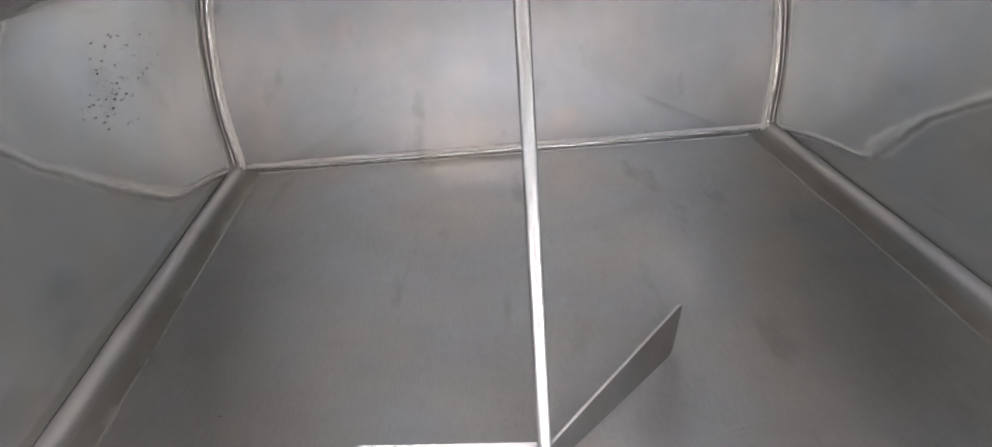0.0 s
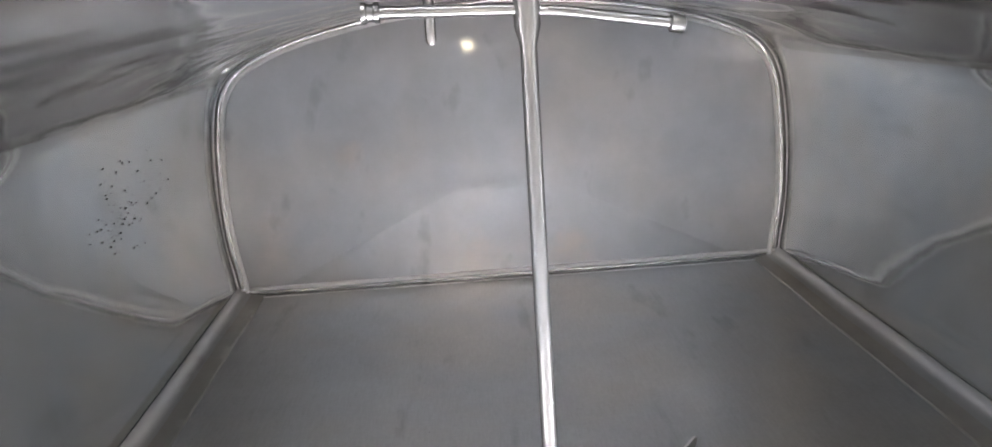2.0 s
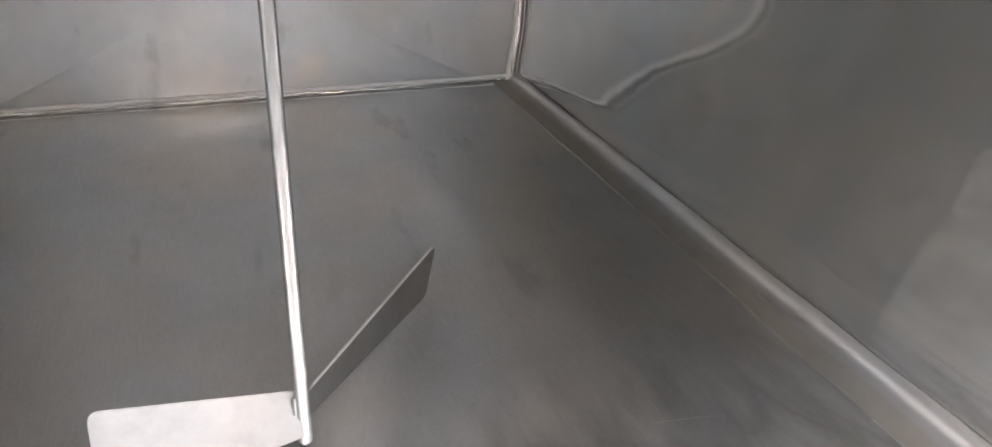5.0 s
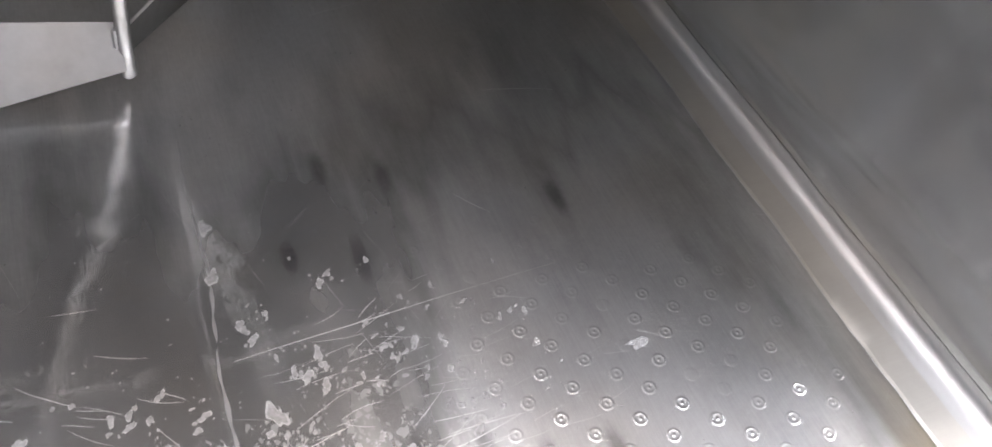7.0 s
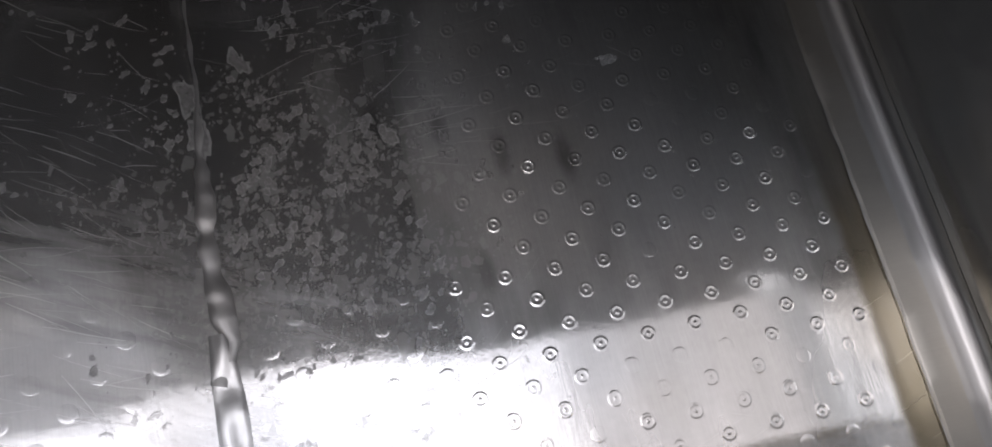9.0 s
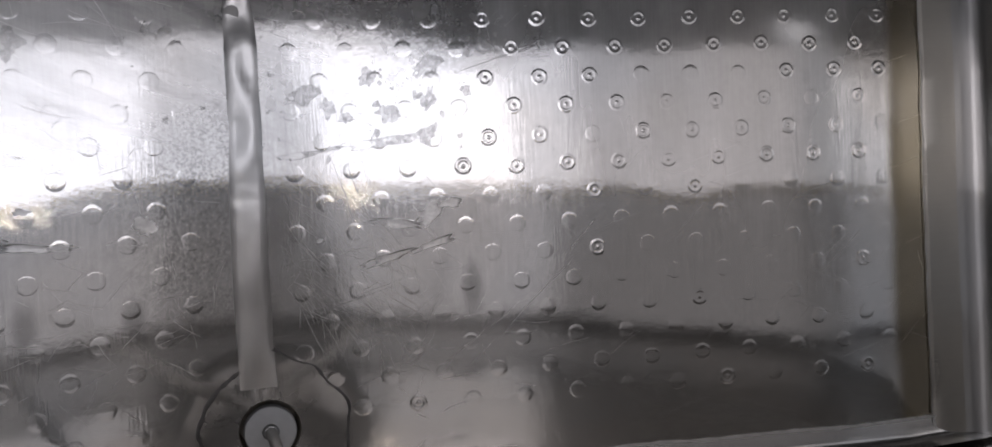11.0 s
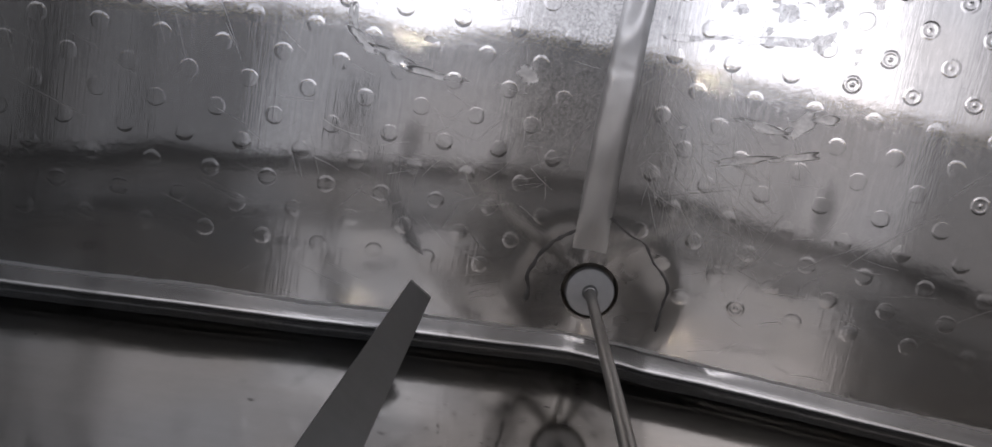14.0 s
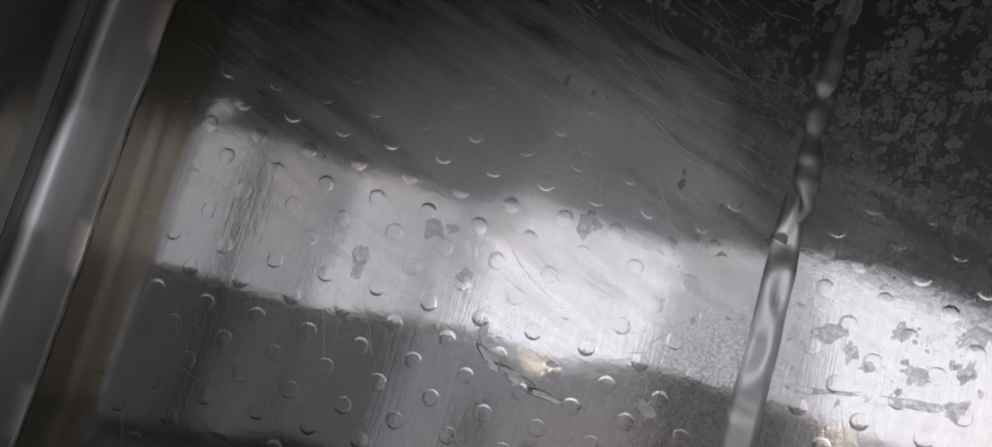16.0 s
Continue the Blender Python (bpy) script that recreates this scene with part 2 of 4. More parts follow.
END = steel("end_wall_steel", 0.51, 0.055, wave=0.08, wave_scale=5.0, metal=0.86, brush=0.2, smudge=0.3, relief=0.012, haze=0.92, haze_rough=0.43, tint=(0.975, 1.0, 1.045),
            stains=((0.04, 0.28, 7.0, 7.0), (-0.70, 0.38, 9.0, 5.0), (-0.38, 0.68, 12.0, 12.0), (0.40, 0.30, 9.0, 9.0)))
SOUTH = steel("near_end_steel", 0.31, 0.07, grain=(4, 9, 60), wave=0.15, wave_scale=2.6, metal=0.96, brush=0.3, smudge=0.8, relief=0.02, tint=(1.0, 0.97, 0.93), haze=0.34, haze_rough=0.40, specks=1.0)
LID = steel("lid_steel", 0.42, 0.08, aniso=0.3, along=(1, 0, 0), wave=0.10, wave_scale=3.6, metal=0.92, brush=0.2, smudge=0.2, relief=0.012, haze=0.17)
COVE = steel("polished_cove_steel", 0.54, 0.17, wave=0.08, wave_scale=7.0, metal=0.95, brush=0.3, relief=0.02, haze=0.16)
SIDE_COVE = steel("ground_cove_steel", 0.60, 0.36, aniso=0.95, along=(0, 1, 0), grain=(9, 420, 9), wave=0.05, wave_scale=7.0, metal=0.88, brush=0.1, relief=0.015, haze=0.35, haze_rough=0.16)
SEAMED = steel("ground_seam_steel", 0.82, 0.45, wave=0.05, wave_scale=7.0, metal=0.25, brush=0.2, relief=0.01, haze=0.1)
STRIP = steel("hammered_strip_steel", 0.60, 0.20, wave=0.12, wave_scale=16.0, metal=0.8, brush=0.4, smudge=0.6, relief=0.02, haze=0.45, haze_rough=0.42)
WELD = steel("weld_steel", 0.38, 0.40, wave=0.3, wave_scale=30.0, metal=0.7)
BEAD = steel("ground_bead_steel", 0.46, 0.40, wave=0.15, wave_scale=20.0, metal=0.7, brush=0.4, smudge=0.5, relief=0.03, haze=0.4, haze_rough=0.5)
EDGE = steel("ground_edge_steel", 0.70, 0.50, grain=(40, 40, 40), wave=0.0, metal=0.5, brush=0.4, relief=0.02, haze=0.3, haze_rough=0.55)
BURNT = steel("burnt_weld_steel", 0.13, 0.55, wave=0.3, wave_scale=30.0, metal=0.4, haze=0.1)
TARNISH = steel("tarnished_strip_steel", 0.52, 0.25, grain=(9, 420, 9), wave=0.06, wave_scale=6.0, metal=0.8, brush=0.3, smudge=0.6, relief=0.02, haze=0.7, haze_rough=0.45, tint=(1.0, 0.97, 0.90))
ROD = steel("turned_steel", 0.50, 0.19, grain=(20, 20, 160), wave=0.0, metal=0.96, brush=0.3, relief=0.01, haze=0.45, haze_rough=0.55)
BLADE = steel("blade_steel", 0.20, 0.42, grain=(30, 30, 30), wave=0.03, smudge=0.0, metal=0.9, brush=0.3, relief=0.015, haze=0.5, haze_rough=0.6)
DULL = steel("dull_rod_steel", 0.36, 0.36, grain=(90, 90, 20), wave=0.05, tint=(1.0, 0.95, 0.88), metal=0.7)
STICK = steel("dipstick_steel", 0.22, 0.45, grain=(60, 60, 8), wave=0.02, metal=0.6, brush=0.4, relief=0.02)
CAP = steel("worn_plug_steel", 0.60, 0.5, grain=(70, 70, 70), wave=0.02, smudge=0.6, metal=0.4)
MILK = steel("dried_milk_film", 0.46, 0.5, grain=(120, 120, 120), wave=0.0, smudge=0.6, metal=0.45, brush=0.6, relief=0.05, haze=0.1, tint=(1.0, 1.0, 1.0), thin=0.42)
MILK_RIM = steel("dried_milk_rim", 0.54, 0.5, grain=(120, 120, 120), wave=0.0, smudge=0.4, metal=0.4, brush=0.6, relief=0.05, haze=0.1, tint=(1.0, 1.0, 1.0), thin=0.28)
MILK_THICK = steel("thick_milk_film", 0.92, 0.42, grain=(40, 40, 40), wave=0.0, smudge=0.1, metal=0.85, brush=0.3, relief=0.03, haze=0.05, thin=0.10)
MILK_PALE = steel("pale_milk_film", 0.85, 0.5, grain=(60, 60, 60), wave=0.0, smudge=0.3, metal=0.5, brush=0.4, relief=0.03, haze=0.05, thin=0.74)
SCORE = steel("bright_scratch_steel", 0.70, 0.5, wave=0.0, metal=0.65, brush=0.6, relief=0.05, haze=0.1)
BRASS = steel("yellow_metal", 0.75, 0.45, wave=0.0, metal=0.5, brush=0.4, haze=0.3, tint=(1.0, 0.82, 0.45))
SPECK = steel("dark_grime", 0.10, 0.6, wave=0.0, metal=0.2, brush=0.3, haze=0.05)


# ---- mesh helpers ----
def finish(name, verts, faces, mat, parent=None, label="", smooth=True):
    me = bpy.data.meshes.new(name)
    me.from_pydata([tuple(v) for v in verts], [], faces)
    me.validate()
    bm = bmesh.new()
    bm.from_mesh(me)
    bmesh.ops.recalc_face_normals(bm, faces=bm.faces)
    bm.to_mesh(me)
    bm.free()
    me.materials.append(mat)
    if smooth:
        me.shade_smooth()
        me.set_sharp_from_angle(angle=radians(38))
    ob = new(name, me)
    if parent:
        ob.parent = parent
    if label:
        tagged(ob, label)
    return ob


def part(name, bm, mat, parent=None, label="", smooth=True):
    me = bpy.data.meshes.new(name)
    bmesh.ops.recalc_face_normals(bm, faces=bm.faces)
    bm.to_mesh(me)
    bm.free()
    me.materials.append(mat)
    if smooth:
        me.shade_smooth()
        me.set_sharp_from_angle(angle=radians(38))
    ob = new(name, me)
    if parent:
        ob.parent = parent
    if label:
        tagged(ob, label)
    return ob


def base_empty(name, place):
    ob = new(name)
    ob.location = place
    ob.empty_display_size = 0.05
    return ob


def turned(profile, segs=32):
    """A solid of revolution about z from rows of radius, height."""
    bm = bmesh.new()
    rings = []
    for r, z in profile:
        if r < 1e-6:
            rings.append([bm.verts.new((0, 0, z))])
        else:
            rings.append([bm.verts.new((r * math.cos(2 * math.pi * k / segs), r * math.sin(2 * math.pi * k / segs), z)) for k in range(segs)])
    for a, b in zip(rings, rings[1:]):
        for k in range(segs):
            j = (k + 1) % segs
            quad = [a[k % len(a)], a[j % len(a)], b[j % len(b)], b[k % len(b)]]
            quad = [v for n, v in enumerate(quad) if v not in quad[:n]]
            if len(quad) > 2:
                bm.faces.new(quad)
    return bm


def tube(points, radius, segs=12, uneven=0.0, seed=0.0, flat=1.0, lumps=90):
    """A closed tube along points; radius may be a list."""
    bm = bmesh.new()
    pts = [Vector(p) for p in points]
    rad = radius if isinstance(radius, list) else [radius] * len(pts)
    rings, up = [], Vector((0.123, 0.31, 1)).normalized()
    for n, p in enumerate(pts):
        t = (pts[min(n + 1, len(pts) - 1)] - pts[max(n - 1, 0)]).normalized()
        if abs(t.dot(up)) > 0.95:
            up = Vector((1, 0.2, 0.1)).normalized()
        s = t.cross(up).normalized()
        u = s.cross(t)
        rr = rad[n] * (1 + uneven * noise.noise(p * lumps + Vector((seed, 0, 0))))
        rings.append([bm.verts.new(p + rr * (math.cos(a) * s + flat * math.sin(a) * u)) for a in (2 * math.pi * k / segs for k in range(segs))])
    for a, b in zip(rings, rings[1:]):
        for k in range(segs):
            bm.faces.new((a[k], a[(k + 1) % segs], b[(k + 1) % segs], b[k]))
    bm.faces.new(rings[0])
    bm.faces.new(rings[-1])
    return bm


def moved(bm, m):
    bmesh.ops.transform(bm, matrix=m, verts=bm.verts)
    return bm


def spans(marks, step):
    """Numbers from the first mark to the last, through every mark, no further apart than step."""
    out = [marks[0]]
    for a, b in zip(marks, marks[1:]):
        n = max(1, math.ceil((b - a) / step - 1e-6))
        out += [a + (b - a) * k / n for k in range(1, n + 1)]
    return out


def sheet_with_hole(xs, ys, rect, hole, height, thick):
    """A sheet over a grid, with an oval hole inside the rectangle rect, its other side thick away. height(x, y) gives z."""
    x0, x1, y0, y1 = rect
    cx, cy, rx, ry = hole
    verts, faces, index = [], [], {}

    def vert(x, y):
        key = (round(x, 5), round(y, 5))
        if key not in index:
            index[key] = len(verts)
            verts.append((x, y, height(x, y)))
        return index[key]

    for xa, xb in zip(xs, xs[1:]):
        for ya, yb in zip(ys, ys[1:]):
            if xa > x0 - 1e-6 and xb < x1 + 1e-6 and ya > y0 - 1e-6 and yb < y1 + 1e-6:
                continue
            faces.append((vert(xa, ya), vert(xb, ya), vert(xb, yb), vert(xa, yb)))
    inx = [x for x in xs if x0 - 1e-6 <= x <= x1 + 1e-6]
    iny = [y for y in ys if y0 - 1e-6 <= y <= y1 + 1e-6]
    loop = [(x, y0) for x in inx] + [(x1, y) for y in iny[1:]] + [(x, y1) for x in inx[-2::-1]] + [(x0, y) for y in iny[-2:0:-1]]
    rings = []
    for k in range(7):
        f = k / 6
        ring = []
        for x, y in loop:
            a = math.atan2((y - cy) / ry, (x - cx) / rx)
            ring.append(vert(x + (cx + rx * math.cos(a) - x) * f, y + (cy + ry * math.sin(a) - y) * f))
        rings.append(ring)
    for a, b in zip(rings, rings[1:]):
        for k in range(len(a)):
            j = (k + 1) % len(a)
            faces.append((a[k], a[j], b[j], b[k]))
    n = len(verts)
    verts += [(x, y, z + thick) for x, y, z in verts]
    faces += [tuple(reversed([v + n for v in f])) for f in faces]
    edge = rings[-1]
    for k in range(len(edge)):
        j = (k + 1) % len(edge)
        faces.append((edge[k], edge[j], edge[j] + n, edge[k] + n))
    return verts, faces


def plate(corners, thick, round_at=()):
    """A flat plate through corners in order, with the named corners rounded."""
    pts = []
    c = [Vector(p) for p in corners]
    for k, p in enumerate(c):
        a, b = c[k - 1], c[(k + 1) % len(c)]
        r = dict(round_at).get(k, 0.0)
        if r:
            u, v = (a - p).normalized() * r, (b - p).normalized() * r
            pts += [p + u * (1 - t) ** 2 + v * t ** 2 for t in (0, 0.25, 0.5, 0.75, 1)]
        else:
            pts.append(p)
    nrm = (c[1] - c[0]).cross(c[-1] - c[0]).normalized() * thick / 2
    bm = bmesh.new()
    top = [bm.verts.new(p + nrm) for p in pts]
    low = [bm.verts.new(p - nrm) for p in pts]
    bm.faces.new(top)
    bm.faces.new(reversed(low))
    for k in range(len(pts)):
        j = (k + 1) % len(pts)
        bm.faces.new((top[k], low[k], low[j], top[j]))
    bmesh.ops.bevel(bm, geom=[e for e in bm.edges if len(e.link_faces) == 2 and e.calc_face_angle() > 1.2], offset=thick * 0.25, segments=1, affect="EDGES")
    return bm


# ---- floor ----
def floor_plain(x, y):
    u = min(abs(x - VX) / ((XR - VX) if x > VX else (VX - XL)), 1.02)
    fold = 0.857 if x > VX else 0.811                # the sheet lies almost level outside the fold
    u = min(u, fold + 0.10 * (u - fold)) if u > fold else u
    v = min(max((y - YS) / (YB - YS), 0), 1)
    return SEAM * (u + (1 - u) * v)


def floor_z(x, y):
    z = floor_plain(x, y)
    z += 0.0022 * noise.noise(Vector((x * 3.1, y * 2.3, 4.0))) + 0.0008 * noise.noise(Vector((x * 9, y * 7, 1.0)))
    z += 0.0012 * noise.noise(Vector((x * 20, y * 26, 8.0))) * min(1.0, max(0.0, (y - 0.7) / 0.2)) * min(1.0, max(0.25, (1.5 - y) / 0.2)) * min(1.0, max(0.3, (0.5 - x) / 0.2))
    if y < 0.75 and x < 0.3:                         # uneven sheet beside the valley
        near = math.exp(-((x + 0.08) / 0.24) ** 2 - ((y - 0.27) / 0.17) ** 2)
        z += 0.0017 * near * noise.noise(Vector((x * 13, y * 9, 5.0)))
    if abs(y - 1.27) < 0.3:                          # swelling below the agitator
        z += 0.0035 * math.exp(-((x - 0.085) / 0.055) ** 2 - ((y - 1.27) / 0.07) ** 2)
    r = math.hypot(x - PLUG[0], (y - PLUG[1]) * 1.0)
    if r < 0.105:                                    # dished round the outlet
        sunk = (1 - r / 0.105) ** 0.95
        z = z * (1 - sunk) + 0.004 * sunk
    return z


RECT = (PLUG[0] - 0.07, PLUG[0] + 0.07, PLUG[1] - 0.07, PLUG[1] + 0.07)
fx = spans([XL - 0.03, RECT[0], VX, RECT[1], XR + 0.03], 0.014)
fy = spans([YS - 0.01, RECT[2], PLUG[1], RECT[3], YB + 0.01], 0.014)
verts, faces = sheet_with_hole(fx, fy, RECT, (PLUG[0], PLUG[1], 0.039, 0.039), floor_z, -0.012)
floor = finish("floor", verts, faces, FLOOR)
tagged(floor, "dimpled brushed stainless steel floor sloping to a central valley", "floor", kind="structure")

# pressed weld dimples, in staggered rows on both slopes
dv, df = [], []
RING = ((0.0130, -0.0002), (0.0110, 0.00006), (0.0098, 0.00016), (0.0085, 0.00042), (0.0072, 0.00018), (0.0044, 0.00008), (0.0024, 0.00014), (0.0012, 0.00042), (0.0, 0.00048))
MOUND = ((0.0120, -0.0002), (0.0110, 0.00003), (0.0101, 0.00009), (0.0092, 0.00019), (0.0082, 0.00027), (0.0068, 0.00031), (0.0044, 0.00034), (0.0022, 0.00040), (0.0, 0.00042))
SEG = 18


def dimple(x, y, strong, shape):
    z = floor_z(x, y)
    gx = (floor_z(x + 0.01, y) - floor_z(x - 0.01, y)) / 0.02
    gy = (floor_z(x, y + 0.01) - floor_z(x, y - 0.01)) / 0.02
    start = len(dv)
    for r, h in shape[:-1]:
        for k in range(SEG):
            a = 2 * math.pi * k / SEG
            ox, oy = r * math.cos(a), r * math.sin(a)
            dv.append((x + ox, y + oy, z + gx * ox + gy * oy + (h * strong if h > 0 else h)))
    dv.append((x, y, z + shape[-1][1] * strong))
    rings = len(shape) - 1
    for m in range(rings - 1):
        for k in range(SEG):
            j = (k + 1) % SEG
            df.append((start + m * SEG + k, start + m * SEG + j, start + (m + 1) * SEG + j, start + (m + 1) * SEG + k))
    top = start + (rings - 1) * SEG
    for k in range(SEG):
        df.append((top + k, top + (k + 1) % SEG, len(dv) - 1))


for side, ox, oy, pitch, gap, lean in ((1, 0.855, 0.2756, 0.0698, 0.0379, 0.0), (-1, -0.107, -0.1065, 0.0691, 0.0383, 0.006)):
    for row in range(-20, 92):
        for col in range(-30, 31):
            x = ox + (col + 0.5 * (row % 2)) * pitch - 0.00025 * row + random.uniform(-0.0012, 0.0012)
            y = oy + row * gap + lean * (x - ox) + random.uniform(-0.0012, 0.0012)
            ringed = (x > 0.42 and 0.0 < y < 0.75 and random.random() < 0.85) or (x > 0.3 and random.random() < 0.1)
            strong = random.uniform(0.34, 0.60) * min(1.0, max(0.35, 1.5 - y)) if not ringed else random.uniform(0.6, 1.25) * (0.75 + 1.2 * min(0.3, max(0.0, y - 0.1))) * min(1.35, max(0.5, 1.35 - 3.0 * (y - 0.45)))
            if x < 0.5:
                strong *= min(1.2, max(0.6, 1.0 + 1.2 * noise.noise(Vector((x * 2.2, y * 2.2, 6.0)))))
            if abs(x - 0.25) < 0.22 and 0.28 < y < 0.8:
                strong *= 0.3
            if (x - VX) * side < 0.045 or x < XL + 0.172 or x > XR - 0.152 or y < YS + 0.085 or y > YB - 0.08:
                continue
            if math.hypot(x - PLUG[0], y - PLUG[1]) < 0.10:
                continue
            dimple(x, y, strong, RING if ringed else MOUND)
dimples = finish("weld_dimples", dv, df, FLOOR, floor, "small ring-shaped pressed weld dimples in staggered rows")
dimples["kind"] = "stuff"

# folded strip along the valley, from the outlet to where the weld begins
sv, sf = [], []
ys = spans([-0.258, 0.270], 0.012)
for y in ys:
    f = (y + 0.228) / 0.483
    cx = 0.140 - 0.010 * f + 0.004 * math.sin(9 * y)
    half = 0.028 * (1 - 0.25 * f) * (1.0 if y < 0.2 else 1 - (y - 0.2) * 6)
    for k in range(9):
        u = -1 + k / 4
        x = cx + half * u
        fold = min(1.0, max(0.22, (y + 0.02) / 0.12))      # flat near the outlet, folded further on
        lift = (0.0030 - 0.0024 * u ** 4) + 0.0055 * fold * noise.noise(Vector((x * 45, y * 22, 2.0))) * (1 - u * u)
        rise = min(1.0, 0.12 + (y + 0.258) / 0.10)        # flush with the sheet at the outlet
        sv.append((x, y, floor_z(x, y) * (1 - rise) + floor_z(cx, y) * rise + 0.0022 * rise + (lift * rise if abs(u) < 0.99 else -0.001)))
for n in range(len(ys) - 1):
    for k in range(8):
        a = n * 9 + k
        sf.append((a, a + 1, a + 10, a + 9))
finish("valley_strip", sv, sf, STRIP, floor, "lumpy folded steel strip along the floor valley")
line, wide = [], []
KNOTS = ((0.206, 0.125), (0.231, 0.130), (0.261, 0.151), (0.306, 0.143), (0.390, 0.136), (0.466, 0.142), (0.536, 0.144), (0.601, 0.150), (0.731, 0.149), (0.892, 0.166), (1.086, 0.161), (1.216, 0.168))
for k in range(220):
    y = 0.206 + k / 219 * 1.02
    x = float(np.interp(y, [p[0] for p in KNOTS], [p[1] for p in KNOTS])) + 0.003 * noise.noise(Vector((y * 30, 0, 7.0)))
    line.append((x, y, floor_z(x, y) - 0.001))
    wide.append((0.015 - 0.006 * min(1, max(0, y - 0.296) / 0.3)) * min(1.0, max(0.42, (0.686 - y) / 0.2)) * min(1.0, (1.25 - y) / 0.1))
part("weld_bead", tube(line, wide, 12, 0.6, 0.0, 0.38, 38), BEAD, floor, "wandering ground weld bead")
# dried milk: thin flakes with uneven outlines, densest beside the valley
mv, mf = [], []


def flake(x, y, rx, ry, turn, lift=0.0005):
    n = 7 if max(rx, ry) < 0.0025 else 14 if max(rx, ry) < 0.006 else 30
    start, seed = len(mv), random.uniform(0, 50)
    mv.append((x, y, floor_z(x, y) + lift))
    for k in range(n):
        a = 2 * math.pi * k / n
        r = 1 + 0.75 * noise.noise(Vector((math.cos(a) * 1.1, math.sin(a) * 1.1, seed))) + 0.4 * noise.noise(Vector((math.cos(a) * 3, math.sin(a) * 3, seed))) + 0.2 * noise.noise(Vector((math.cos(a) * 8, math.sin(a) * 8, seed)))
        px, py = rx * r * math.cos(a), ry * r * math.sin(a)
        wx, wy = x + px * math.cos(turn) - py * math.sin(turn), y + px * math.sin(turn) + py * math.cos(turn)
        mv.append((wx, wy, floor_z(wx, wy) + lift))
    ring = mv[-n:]
    for px, py, pz in ring:
        mv.append((x + (px - x) * 0.78, y + (py - y) * 0.78, pz + 0.0002))
    for k in range(n):
        j = (k + 1) % n
        mf.append((start, start + 1 + n + k, start + 1 + n + j))
        mf.append((start + 1 + k, start + 1 + j, start + 1 + n + j, start + 1 + n + k))


# thick clots on and beside the weld: place, half sizes, turn
CLOTS = ((0.172, 0.985, 0.008, 0.014, 0.2), (0.168, 0.890, 0.009, 0.016, -0.2), (0.136, 0.593, 0.011, 0.03, 0.1), (0.142, 0.538, 0.014, 0.034, -0.1), (0.206, 0.639, 0.012, 0.017, 0.5), (0.390, 0.500, 0.011, 0.012, 0), (0.284, 0.715, 0.005, 0.012, 0), (0.732, 0.579, 0.018, 0.009, 0))
# water spots east of the valley
SPOTS = ((0.211, 0.108, 0.016, 0.01, 0.2), (0.289, 0.128, 0.012, 0.009, 0.9), (0.310, 0.084, 0.014, 0.011, 0), (0.363, 0.140, 0.02, 0.013, 0.4), (0.364, 0.099, 0.009, 0.015, -0.2), (0.303, 0.046, 0.052, 0.006, 0.12), (0.238, 0.090, 0.01, 0.012, 0), (0.218, 0.035, 0.035, 0.004, 0.15), (0.413, 0.156, 0.007, 0.006, 0), (0.411, 0.107, 0.007, 0.006, 0), (0.258, 0.078, 0.008, 0.006, 0.4), (0.358, 0.052, 0.014, 0.012, 0.5))
# dried puddles
PUDDLES = ((0.018, -0.045, 0.012, 0.011, 0), (-0.203, -0.012, 0.007, 0.02, 0.2), (-0.186, -0.038, 0.022, 0.008, -0.7), (-0.150, -0.054, 0.03, 0.0065, -0.3), (-0.098, -0.065, 0.034, 0.0045, -0.05), (0.318, -0.060, 0.03, 0.006, -0.2), (0.362, -0.048, 0.02, 0.01, 0.6), (0.385, -0.036, 0.016, 0.006, 0.2), (0.300, -0.103, 0.034, 0.006, 0.25), (0.360, -0.088, 0.03, 0.005, 0.3))
# water spots west of the valley
WEST_SPOTS = ((-0.244, 0.053, 0.011, 0.012, 0), (-0.299, 0.102, 0.013, 0.012, 0), (-0.276, 0.108, 0.008, 0.006, 0), (-0.382, 0.033, 0.01, 0.018, 0), (-0.110, 0.165, 0.014, 0.017, 0.3), (-0.108, -0.023, 0.009, 0.004, 0))
for x, y, rx, ry, turn in CLOTS + SPOTS + PUDDLES + WEST_SPOTS:
    flake(x, y, rx, ry, turn)
for k in range(3400):
    x, y = random.gauss(0.248, 0.115), random.gauss(0.438, 0.16)
    if k % 14 == 0:
        x, y = random.uniform(-0.22, 0.12), random.uniform(0.33, 0.74)
    if k % 17 == 0:
        x, y = random.uniform(0.16, 0.6), random.uniform(0.42, 0.76)
    if abs(x - 0.14) < 0.016 or y > 1.1 or noise.noise(Vector((x * 14, y * 11, 3.0))) < random.uniform(-0.25, 0.25):
        continue
    size = random.choice((0.0006, 0.0008, 0.0008, 0.0010, 0.0010, 0.0012, 0.0014, 0.0016, 0.0020, 0.0026, 0.0034, 0.0048)) * (0.75 if y < 0.22 else 1.0)
    flake(x, y, size * random.uniform(0.8, 1.3), size * random.uniform(0.9, 2.3), random.gauss(-0.55, 0.4))
for k in range(190):
    flake(random.uniform(-0.45, 1.0), random.uniform(0.3, 1.7), random.uniform(0.0007, 0.0014), random.uniform(0.0009, 0.002), random.uniform(-0.5, 0.5))
film = finish("milk_residue", mv, mf, MILK, floor, "pale dried milk flakes", smooth=False)
film["kind"] = "stuff"
film.data.materials.append(MILK_RIM)
film.data.materials.append(MILK_THICK)
film.data.materials.append(MILK_PALE)
